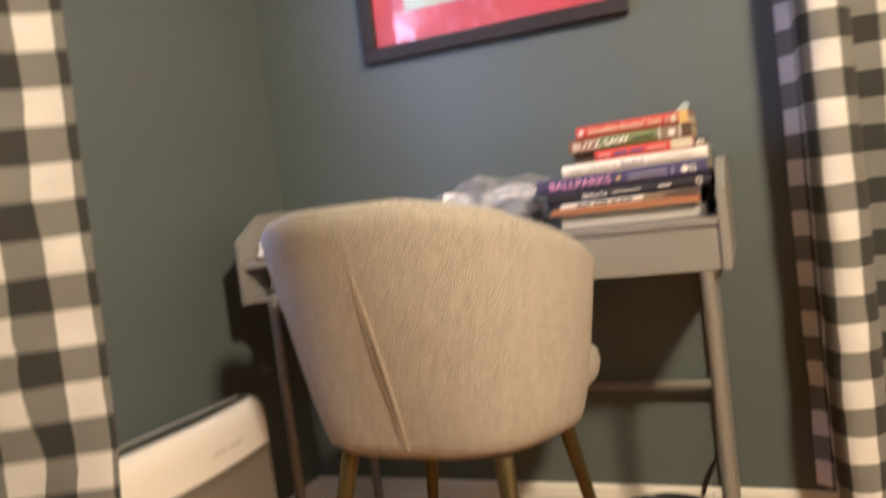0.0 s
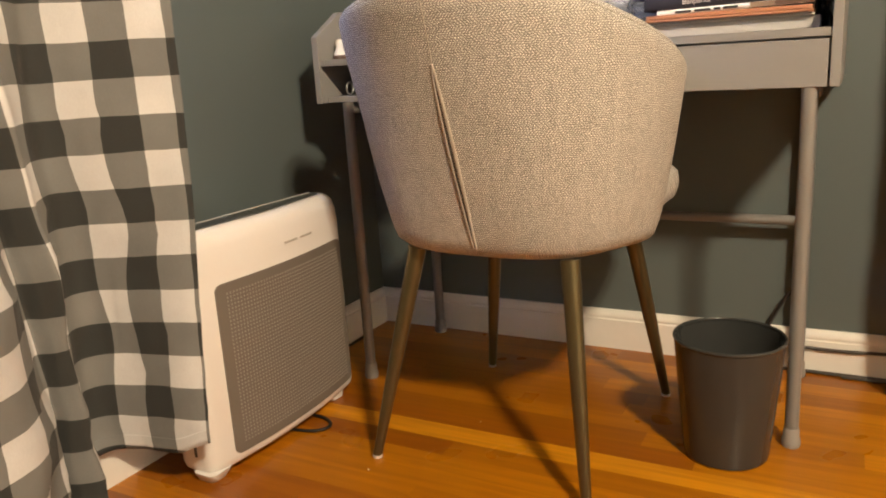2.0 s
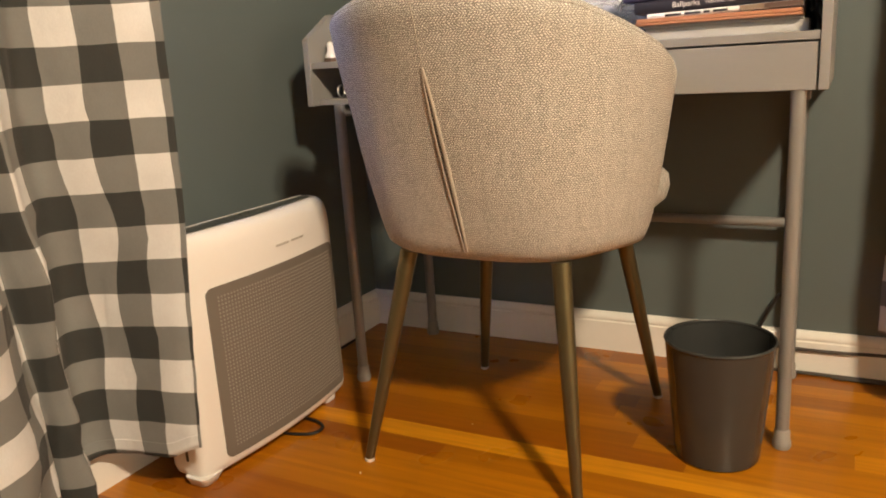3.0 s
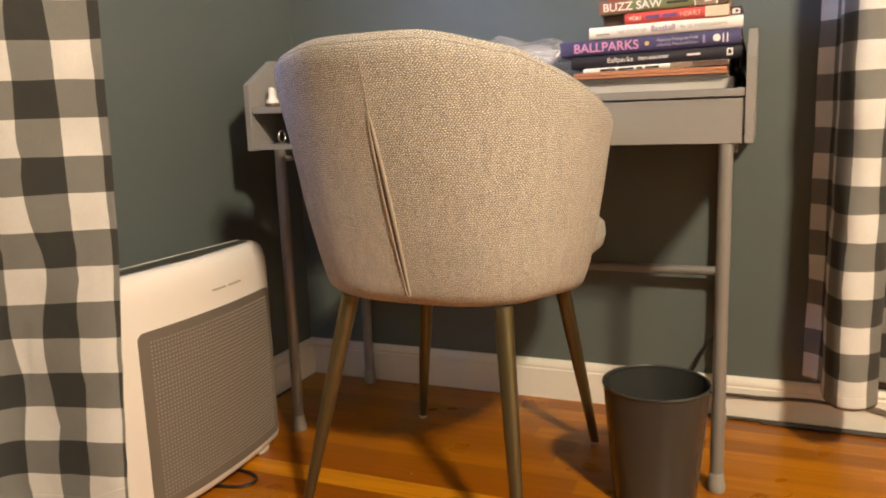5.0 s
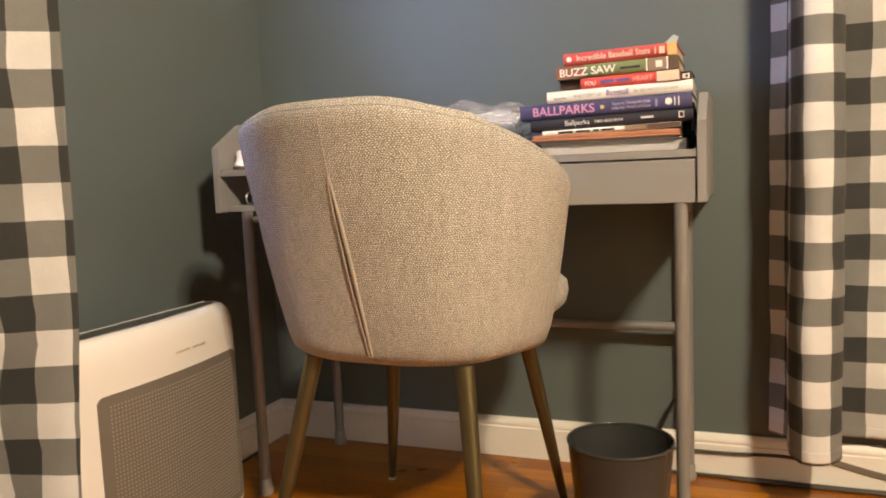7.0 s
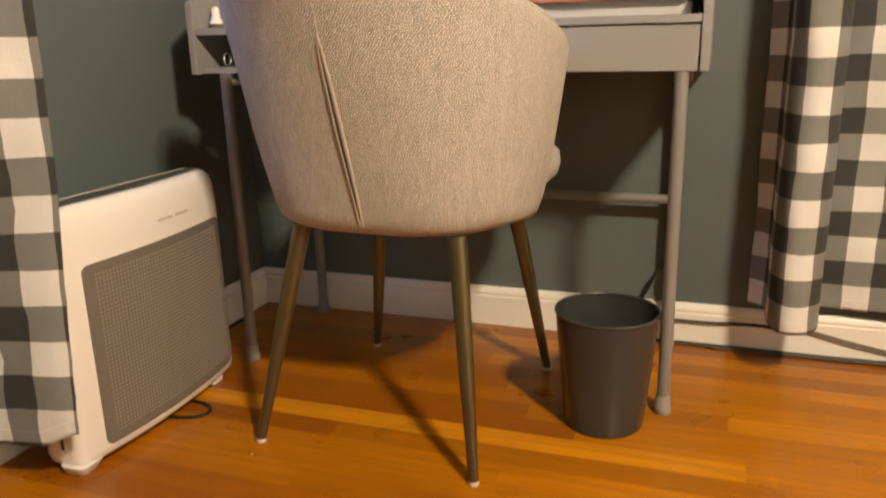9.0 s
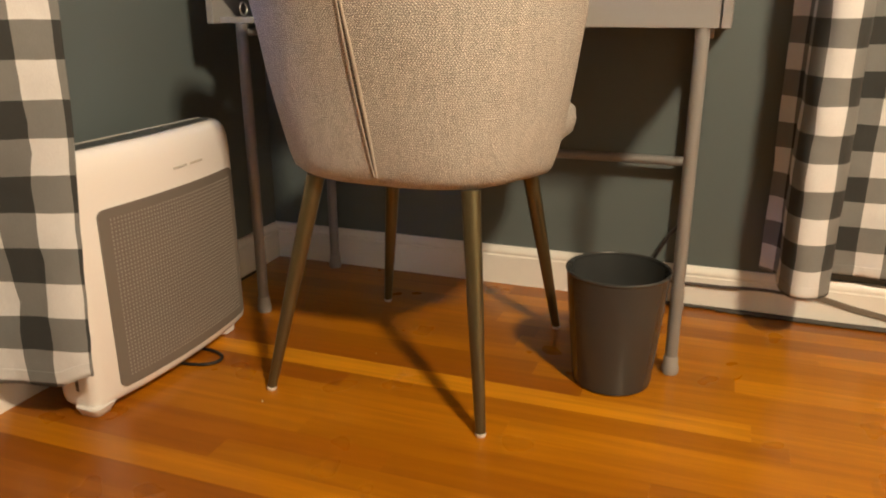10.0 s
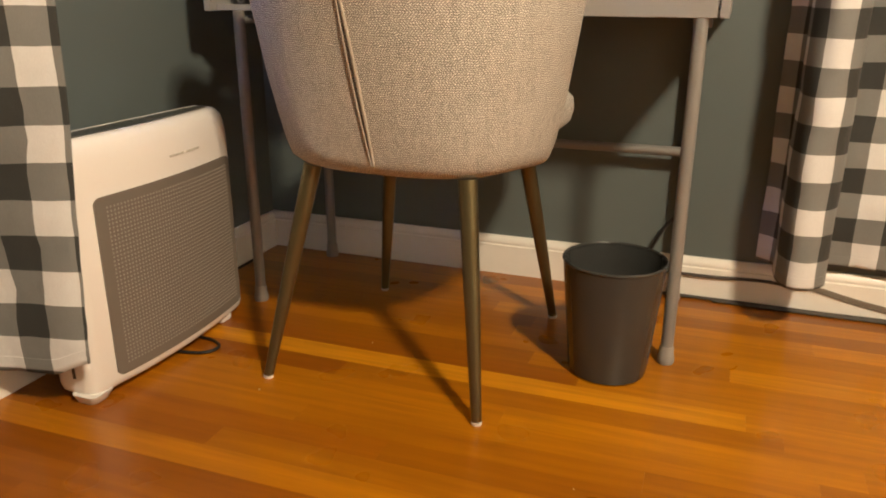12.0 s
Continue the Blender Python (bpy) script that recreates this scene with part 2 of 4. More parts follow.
def lettering(text, size, material, parent, m, width=None, bold=0.0):
    """Writing as a mesh, baseline from m's origin along its x; stretched to width if given."""
    cu = bpy.data.curves.new("lettering", "FONT")
    cu.body, cu.size, cu.extrude, cu.offset = text, size, 0.0003, bold
    tmp = bpy.data.objects.new("tmp", cu)
    scene.collection.objects.link(tmp)
    me = bpy.data.meshes.new_from_object(tmp.evaluated_get(bpy.context.evaluated_depsgraph_get()))
    bpy.data.objects.remove(tmp)
    me.name = "lettering"
    if width:
        span = max(v.co.x for v in me.vertices)
        for v in me.vertices:
            v.co.x *= width / span
    me.materials.clear()
    me.materials.append(material)
    ob = new("lettering", me)
    ob.parent = parent
    ob.matrix_local = m
    return ob


# ---- the room ----
ROOM_X, ROOM_Y, ROOM_Z = 3.7, -4.2, 2.45


def structure(name, bm, material, label, smooth=False):
    return tagged(part(name, bm, material, None, label, smooth), kind="structure", category=name.split("_")[0])


structure("ceiling", box(-0.12, ROOM_X + 0.12, ROOM_Y - 0.12, 0.12, ROOM_Z, ROOM_Z + 0.1), CEIL, "plain white painted ceiling")
structure("wall_north", box(-0.12, 1.46, 0, 0.12, -0.04, ROOM_Z), WALL, "grey-green painted wall behind the desk")
wn2 = box(1.46, 2.42, 0, 0.12, -0.04, 0.62)
box(1.46, 2.42, 0, 0.12, 2.05, ROOM_Z, bm=wn2)
box(2.42, ROOM_X + 0.12, 0, 0.12, -0.04, ROOM_Z, bm=wn2)
structure("wall_north_window_side", wn2, WALL, "grey-green painted wall round the curtained window")
ww = box(-0.12, 0, -0.95, 0, -0.04, ROOM_Z)
box(-0.12, 0, -1.9, -0.95, -0.04, 1.20, bm=ww)
box(-0.12, 0, -1.9, -0.95, 2.05, ROOM_Z, bm=ww)
box(-0.12, 0, ROOM_Y, -1.9, -0.04, ROOM_Z, bm=ww)
structure("wall_west", ww, WALL, "grey-green painted wall beside the desk")
# unseen east wall, made white as a reflector for fill from the right
structure("wall_east", box(ROOM_X, ROOM_X + 0.12, ROOM_Y, 0, -0.04, ROOM_Z), CEIL, "unseen wall closing the room, white to bounce fill light")
structure("wall_south", box(-0.12, ROOM_X + 0.12, ROOM_Y - 0.12, ROOM_Y, -0.04, ROOM_Z), WALL, "grey-green painted wall")


def window(name, axis, a, b, z0, z1, label):
    """Sash window in its opening: frame, sill, two panes."""
    w = tagged(thing(name, label, "window"), kind="structure")
    turn = (lambda x, y: (x, y)) if axis == "x" else (lambda x, y: (-y, x))

    def bar(nm, u0, u1, d0, d1, p, q, mat):
        (x0, y0), (x1, y1) = turn(u0, d0), turn(u1, d1)
        return part(nm, box(min(x0, x1), max(x0, x1), min(y0, y1), max(y0, y1), p, q, 0.003), mat, w, smooth=False)

    f = 0.045
    bar("window_frame", a, a + f, 0.03, 0.10, z0, z1, TRIM)
    bar("window_frame", b - f, b, 0.03, 0.10, z0, z1, TRIM)
    bar("window_frame", a + f, b - f, 0.03, 0.10, z0, z0 + f, TRIM)
    bar("window_frame", a + f, b - f, 0.03, 0.10, z1 - f, z1, TRIM)
    mid = (z0 + z1) / 2
    bar("window_frame", a + f, b - f, 0.04, 0.09, mid - 0.02, mid + 0.02, TRIM)
    bar("window_sill", a - 0.03, b + 0.03, -0.012, 0.03, z0 - 0.03, z0, TRIM)
    for p, q in ((z0 + f, mid - 0.02), (mid + 0.02, z1 - f)):
        g = bar("pane", a + f, b - f, 0.062, 0.066, p, q, GLASS)
        g.visible_shadow = False
    return w


window("window_1", "y", -1.9, -0.95, 1.20, 2.05, "white-framed sash window behind checked curtains")
window("window_2", "x", 1.46, 2.42, 0.62, 2.05, "white-framed sash window behind checked curtain")

BASE = [(0.0, 0.0), (0.016, 0.0), (0.016, 0.076), (0.0128, 0.078), (0.0128, 0.081), (0.0148, 0.084), (0.0140, 0.090), (0.0100, 0.096), (0.006, 0.1), (0.0, 0.1)]
bn = prism([(-d, z) for d, z in BASE], "x", 0.0, ROOM_X)
structure("baseboard_north", bn, TRIM, "white painted baseboard with moulded top", True)
bw = prism(BASE, "y", ROOM_Y, -0.016)
structure("baseboard_west", bw, TRIM, "white painted baseboard with moulded top", True)

# ---- ceiling lamp ----
lamp = thing("ceiling_light", "ceiling light with a warm glowing bulb on a short stem", "ceiling light", pose(LAMP[0], LAMP[1], 0))
part("canopy", lathe([(0.05, ROOM_Z - 0.022), (0.058, ROOM_Z - 0.018), (0.062, ROOM_Z)], n=32), TRIM, lamp)
part("stem", tube([(0, 0, LAMP[2] + 0.05), (0, 0, ROOM_Z - 0.022)], 0.007, 12), TRIM, lamp)
# unseen shade, added to go with the spot that keeps the ceiling unlit
part("shade", lathe([(0.165, LAMP[2] + 0.012), (0.163, LAMP[2] + 0.030), (0.12, LAMP[2] + 0.065), (0.04, LAMP[2] + 0.085), (0.012, LAMP[2] + 0.088)], n=36, caps=False), TRIM, lamp, "shallow white enamel shade, unseen, added over the bulb to suit its downward spot")
part("bulb", lathe([(0.008, -0.05), (0.03, -0.045), (0.046, -0.02), (0.05, 0.0), (0.045, 0.022), (0.028, 0.045), (0.02, 0.05)], n=28), lit("warm_bulb", (1.0, 0.8, 0.55), 8.0), lamp, "glowing frosted bulb").location = (0, 0, LAMP[2])


# ---- desk ----
DX0, DX1, DYF, DYB = 0.125, 1.177, -0.40, -0.022
desk = thing("desk", "grey laminate writing desk with tubular metal legs", "desk")
SIDE = [(DYF, 0.658), (DYF, 0.803), (DYF + 0.095, 0.858), (DYB, 0.858), (DYB, 0.658)]
part("side_panel", prism(SIDE, "x", DX0, DX0 + 0.016, 0.0015), GREYDESK, desk, smooth=False)
part("side_panel", prism(SIDE, "x", DX1 - 0.016, DX1, 0.0015), GREYDESK, desk, smooth=False)
part("desktop", box(DX0 + 0.0165, DX1 - 0.0165, DYF + 0.004, DYB, 0.739, 0.753, 0.0012), GREYDESK, desk, smooth=False)
part("bottom_panel", box(DX0 + 0.0165, DX1 - 0.0165, DYF + 0.022, DYB, 0.659, 0.671, 0.001), GREYDESK, desk, smooth=False)
part("back_panel", box(DX0 + 0.0165, DX1 - 0.0165, DYB - 0.012, DYB, 0.6715, 0.7385), GREYDESK, desk, smooth=False)
part("divider", box(0.50, 0.514, DYF + 0.012, DYB - 0.0125, 0.6715, 0.7385, 0.001), GREYDESK, desk, smooth=False)
part("drawer", box(0.517, DX1 - 0.0195, DYF + 0.002, DYF + 0.02, 0.658, 0.7355, 0.0012), GREYDESK, desk, "grey flat drawer front", smooth=False)
for xf, xr in ((0.200, 0.210), (1.132, 1.121)):
    for x, y in ((xf, -0.385), (xr, -0.045)):
        leg = part("leg", tube([(x, y, 0.012), (x, y, 0.6585)], 0.0122, 16), GREYTUBE, desk)
        part("foot_cap", lathe([(0.0155, 0), (0.0168, 0.004), (0.0166, 0.014), (0.0146, 0.019), (0.0143, 0.034), (0.0128, 0.037)], x, y, 20), RUBBER, leg, "pale rubber foot cap")
    part("rail", tube([(xf, -0.374, 0.64), (xr, -0.056, 0.64)], 0.008), GREYTUBE, desk)
part("stretcher", tube([(0.222, -0.045, 0.357), (1.109, -0.045, 0.357)], 0.0105, 14), GREYTUBE, desk, "round grey tube between the rear legs")
part("bracket", box(1.118, 1.150, -0.372, -0.345, 0.640, 0.658, 0.002), GREYTUBE, desk)

# ---- chair ----
chair = thing("barrel_chair", "oatmeal herringbone upholstered barrel chair with bronze legs", "chair", pose(0.6455, -0.48, 0, 0, 0, -3))
END = radians(111)


def rim_height(a):
    d = abs(math.degrees(a))
    top = 0.829 - 0.020 * smoothstep(15, 60, d)
    if a > 0:
        return top - 0.013 * smoothstep(12, 45, d) - 0.115 * max(0.0, (d - 45) / 66) ** 1.05
    return top + 0.003 * smoothstep(30, 60, d) - 0.125 * smoothstep(45, 112, d)


def shell_radius(z, a):
    """Outer radius of the back at a height."""
    r = 0.246 + 0.065 * max(0.0, (z - 0.42) / 0.41) ** 0.75
    d = abs(math.degrees(a))
    flat = 0.205 + 0.108 * (z - 0.42) / 0.412
    tuck = smoothstep(25, 60, -math.degrees(a)) * (0.007 * (1 - smoothstep(0.42, 0.62, z)) - 0.008 * smoothstep(0.62, 0.78, z))
    return flat + (r - flat) * smoothstep(0, 58, d) + 0.006 * smoothstep(60, 110, d) - tuck


def shell_point(a, z, inset=0.0):
    r = shell_radius(z, a) - inset
    return Vector((r * math.sin(a), -r * math.cos(a), z))


def chair_shell():
    bm = bmesh.new()
    uvl = bm.loops.layers.uv.new("UVMap")
    cols, n = [], 72
    for k in range(n + 1):
        a = -END + 2 * END * k / n
        top = rim_height(a)
        pts = []
        for r, z in ((0.12, 0.397), (0.172, 0.398), (0.198, 0.402), (0.216, 0.409), (0.230, 0.420)):
            r *= shell_radius(0.42, a) / 0.230
            if r > 0.16:
                r += (0.252 - r) * 0.75 * smoothstep(72, 104, abs(math.degrees(a)))
            pts.append(Vector((r * math.sin(a), -r * math.cos(a), z)))
        for j in range(1, 19):
            pts.append(shell_point(a, 0.420 + (top - 0.420) * j / 18))
        for inset, rise in ((0.0025, 0.007), (0.009, 0.016), (0.018, 0.022), (0.030, 0.0235), (0.044, 0.017), (0.054, 0.003)):
            pts.append(shell_point(a, top, inset) + Vector((0, 0, rise)))
        for j in range(1, 7):
            pts.append(shell_point(a, top - 0.008 - (top - 0.44) * j / 6, 0.058 + 0.02 * j / 6))
        cols.append([(bm.verts.new(p), a * 0.3, p.z if i < 24 else 2 * top - p.z) for i, p in enumerate(pts)])
    for a, b in zip(cols, cols[1:]):
        for k in range(len(a) - 1):
            quad = (a[k], b[k], b[k + 1], a[k + 1])
            f = bm.faces.new([q[0] for q in quad])
            for loop, q in zip(f.loops, quad):
                loop[uvl].uv = (q[1], q[2])
    for c in (cols[0], cols[-1]):
        f = bm.faces.new([q[0] for q in c])
        for loop, q in zip(f.loops, c):
            loop[uvl].uv = (q[0].co.y, q[0].co.z)
    bmesh.ops.recalc_face_normals(bm, faces=bm.faces[:])
    return bm


part("backrest", chair_shell(), WEAVE, chair, "curved wrap-round back in oatmeal weave")


def uv_flat(bm):
    uvl = bm.loops.layers.uv.new("UVMap")
    for f in bm.faces:
        for loop in f.loops:
            p = loop.vert.co
            loop[uvl].uv = (p.x, p.y + p.z)
    return bm


part("seat_base", uv_flat(lathe([(0.10, 0.4005), (0.15, 0.401), (0.17, 0.405), (0.185, 0.412), (0.198, 0.423), (0.19, 0.452)], 0, 0.0, 48)), WEAVE, chair)


def seat_cushion():
    rings = []
    for z, k in ((0.450, 0.86), (0.453, 0.95), (0.462, 0.99), (0.482, 1.01), (0.503, 1.0), (0.516, 0.95), (0.522, 0.8), (0.525, 0.4)):
        ring = []
        for j in range(56):
            a = 2 * math.pi * j / 56
            c, s = math.cos(a), math.sin(a)
            r = (abs(c / 0.256) ** 3.2 + abs(s / 0.222) ** 3.2) ** (-1 / 3.2)
            ring.append((0.004 + r * k * c, 0.070 + r * k * s, z))
        rings.append(ring)
    return loft(rings)


part("seat", uv_flat(seat_cushion()), WEAVE, chair, "thick rounded seat cushion")
rim = [shell_point(-END + 2 * END * k / 80, rim_height(-END + 2 * END * k / 80), 0.0045) + Vector((0, 0, 0.0085)) for k in range(81)]
part("piping", tube(rim, 0.0011, 8), surface("dark_oatmeal_piping", (0.20, 0.165, 0.13), 0.95, vary=0.3, big=60, small=500, bump=0.3), chair, "thin piping round the top edge")


def seam_angle(z):
    """The centre seam wanders a little off the middle towards the bottom."""
    return max(-0.004, 0.010 * (0.63 - z) / 0.2) / shell_radius(z, 0)


part("seam", tube([shell_point(seam_angle(0.732 + 0.098 * k / 12), 0.732 + 0.098 * k / 12, 0.0004) for k in range(13)], 0.0011, 8), PIPING, chair)
for s in (-1, 1):
    pts = []
    for k in range(25):
        z = 0.424 + 0.308 * k / 24
        gap = 0.0058 * math.sin(math.pi * min(1, (k + 3) / 27)) ** 0.5
        pts.append(shell_point(s * gap / 0.3 + seam_angle(z), z, -0.0012))
    part("pleat", tube(pts, [0.0017 + 0.0015 * math.sin(math.pi * (k + 1) / 26) for k in range(25)], 8), PIPING, chair, "raised pleat fold beside the open centre seam")
# shade inside the open seam, made as a dark tube between the pleats
slit = [shell_point(seam_angle(0.424 + 0.306 * k / 20), 0.424 + 0.306 * k / 20, -0.0006) for k in range(21)]
part("seam", tube(slit, [0.0012 + 0.0026 * math.sin(math.pi * k / 20) for k in range(21)], 8), surface("seam_painted_shade", (0.055, 0.044, 0.034), 0.95), chair, "dark strip standing in for shade in the centre seam")
for sx in (-1, 1):
    for sy in (-1, 1):
        a, b = Vector((sx * 0.150 + 0.012, sy * 0.158, 0.404)), Vector((sx * 0.212 + 0.004, sy * 0.243, 0.006))
        leg = part("leg", tube([a, a.lerp(b, 0.5), b], [0.0168, 0.0138, 0.0090], 20), BRONZE, chair)
        part("foot_pad", lathe([(0.0085, 0), (0.0095, 0.002), (0.0095, 0.0065)], b.x, b.y, 16), FELT, leg, "white felt foot pad")

# ---- air purifier ----
PX0, PX1, PY0, PY1, PH = 0.108, 0.197, -0.915, -0.452, 0.470
purifier = thing("air_purifier", "white air purifier with taupe perforated front grille", "air purifier")


def front_x(y):
    """The bowed front."""
    s = (y - (PY0 + PY1) / 2) / ((PY1 - PY0) / 2)
    return PX1 + 0.022 * (1 - min(1, s * s))


def purifier_ring(z, inset, n=10):
    """Plan outline at a height: straight back, bowed front, round corners."""
    ring, r = [], 0.026
    x0, y0, y1 = PX0 + inset, PY0 + inset, PY1 - inset
    back = 0.010
    for k in range(n + 1):
        y = y0 + r + (y1 - y0 - 2 * r) * k / n
        ring.append((front_x(y) - inset, y, z))
    for k in range(1, 6):
        a = math.pi / 2 * k / 5
        ring.append((front_x(y1 - r) - inset - r * (1 - math.cos(a)), y1 - r + r * math.sin(a), z))
    for k in range(6):
        a = math.pi / 2 * k / 5
        ring.append((x0 + back + r * (1 - math.sin(a)), y1 - r + r * math.cos(a), z))
    for k in range(6):
        a = math.pi / 2 * k / 5
        ring.append((x0 + r * (1 - math.cos(a)), y0 + r - r * math.sin(a), z))
    for k in range(5):
        a = math.pi / 2 * k / 5
        ring.append((front_x(y0 + r) - inset - r * (1 - math.sin(a)), y0 + r - r * math.cos(a), z))
    return ring


part("body", loft([purifier_ring(z, i) for z, i in ((0.010, 0.030), (0.011, 0.019), (0.0145, 0.009), (0.022, 0.0025), (0.034, 0.0), (0.406, 0.0), (0.436, 0.002), (0.455, 0.006), (0.464, 0.012), (0.468, 0.017), (PH, 0.022))]), WHITEPLASTIC, purifier)


def corner_foot(x0, x1, y0, y1, flare):
    """A moulded foot that runs out of the body's rounded lower corner."""
    rings = []
    for z, grow in ((0.0, -0.003), (0.0015, -0.001), (0.009, 0.003 * flare), (0.014, 0.009 * flare), (0.020, 0.012 * flare)):
        ring, r = [], 0.011
        for cx, cy, a0 in ((x1 + grow - r, y1 + grow - r, 0), (x0 + r, y1 + grow - r, 90), (x0 + r, y0 - grow + r, 180), (x1 + grow - r, y0 - grow + r, 270)):
            ring += [(cx + r * math.cos(radians(a0 + 18 * k)), cy + r * math.sin(radians(a0 + 18 * k)), z) for k in range(6)]
        rings.append(ring)
    return loft(rings)


for xf, yf, flare in ((PX0 + 0.012, PY0 + 0.09, 0), (PX0 + 0.016, PY1 - 0.070, 0), (PX1 - 0.048, PY0 + 0.001, 0.6), (PX1 - 0.046, PY1 - 0.085, 0)):
    part("foot", corner_foot(xf, xf + 0.046, yf, yf + 0.042, flare), WHITEPLASTIC, purifier)
PA, PB = PY0 + 0.03, PY1 - 0.036
part("control_panel", prism([(PX0 + 0.030, PA), (PX1 - 0.020, PA), (PX1 - 0.006, (PA + PB) / 2), (PX1 - 0.020, PB - 0.010), (PX1 - 0.030, PB), (PX0 + 0.040, PB)], "z", PH - 0.004, PH + 0.0015), DARKPANEL, purifier, "dark glossy control strip on top", smooth=False)
part("top_rim", prism([(PX0 + 0.023, PA), (PX0 + 0.0295, PA), (PX0 + 0.0395, PB), (PX0 + 0.034, PB + 0.004)], "z", PH - 0.004, PH + 0.002), WHITEPLASTIC, purifier, "thin white rim behind the controls", smooth=False)
part("button", lathe([(0.003, PH + 0.0015), (0.003, PH + 0.0022)], PX0 + 0.065, -0.66, 14), DOTS, purifier)
part("slot", box(PX1 - 0.040, PX1 - 0.033, PY0 - 0.0015, PY0 + 0.004, 0.05, 0.42, 0.0015), DARKPANEL, purifier, "dark side air slot")

GY0, GY1, GZ0, GZ1 = PY0 + 0.053, PY1 - 0.019, 0.036, 0.369


def bowed_panel(y0, y1, z0, z1, r, lift, depth):
    """A round-cornered plate that follows the bowed front."""
    n = 22
    ys = [y0 + (y1 - y0) * k / n for k in range(n + 1)]

    def span(y):
        t = 0
        if y < y0 + r:
            t = r - math.sqrt(max(0, r * r - (y0 + r - y) ** 2))
        if y > y1 - r:
            t = r - math.sqrt(max(0, r * r - (y - y1 + r) ** 2))
        return z0 + t, z1 - t

    rings = []
    for y in [y0 + 0.001, *(y0 + r * k / 5 for k in range(1, 5)), *ys[2:-2], *(y1 - r * k / 5 for k in range(4, 0, -1)), y1 - 0.001]:
        a, b = span(y)
        x = front_x(y) + lift
        rings.append([(x - depth, y, a), (x, y, a), (x, y, b), (x - depth, y, b)])
    return loft(rings)


grille = part("grille", bowed_panel(GY0, GY1, GZ0, GZ1, 0.016, 0.0025, 0.012), GRILLE, purifier, "taupe perforated front grille")


def grille_dots():
    verts, faces = [], []
    ny, nz = 46, 40
    for i in range(ny):
        for j in range(nz):
            y = GY0 + 0.026 + (GY1 - GY0 - 0.046) * i / (ny - 1)
            z = GZ0 + 0.020 + (GZ1 - GZ0 - 0.040) * j / (nz - 1)
            x, h, k = front_x(y) + 0.0024, 0.0018, len(verts)
            verts += [(x, y - h, z - h), (x, y + h, z - h), (x, y + h, z + h), (x, y - h, z + h)]
            q = h * 0.55
            verts += [(x + 0.0012, y - q, z - q), (x + 0.0012, y + q, z - q), (x + 0.0012, y + q, z + q), (x + 0.0012, y - q, z + q)]
            faces += [(k + 4, k + 5, k + 6, k + 7)] + [(k + a, k + (a + 1) % 4, k + 4 + (a + 1) % 4, k + 4 + a) for a in range(4)]
    me = bpy.data.meshes.new("grille_dots")
    me.from_pydata(verts, [], faces)
    me.materials.append(DOTS)
    ob = tagged(new("grille_dots", me), "rows of small pale grille dots", kind="stuff")
    ob.parent = grille
    return ob


grille_dots()
for k in range(11):
    if k == 5:
        continue
    y = -0.672 + 0.0085 * k
    part("logo", box(front_x(y) - 0.001, front_x(y) + 0.0012, y, y + 0.006, 0.4035, 0.4075), LOGO, purifier)

cord = thing("purifier_cord", "black power cord looped on the floor", "cord")
part("cord", tube(spline([(0.10, -0.70, 0.004), (0.18, -0.69, 0.004), (0.245, -0.675, 0.004), (0.262, -0.645, 0.004), (0.235, -0.62, 0.004), (0.15, -0.60, 0.004), (0.04, -0.5, 0.004), (0.03, -0.15, 0.004)]), 0.0034, 8), BLACK, cord)

# ---- waste bin ----
waste_bin = thing("waste_bin", "charcoal plastic waste bin beside the desk leg", "bin", pose(1.026, -0.452, 0))
part("bin_body", lathe([(0.068, 0.0), (0.0735, 0.003), (0.0755, 0.012), (0.095, 0.224), (0.0925, 0.224), (0.072, 0.012), (0.03, 0.010)], n=56), BINPLASTIC, waste_bin)
part("rim", lathe([(0.0930, 0.2245), (0.0962, 0.2250), (0.0974, 0.2278), (0.0964, 0.2305), (0.0945, 0.2310), (0.0926, 0.2285), (0.0930, 0.2245)], n=56, caps=False), BINPLASTIC, waste_bin, "rolled rim of the bin")


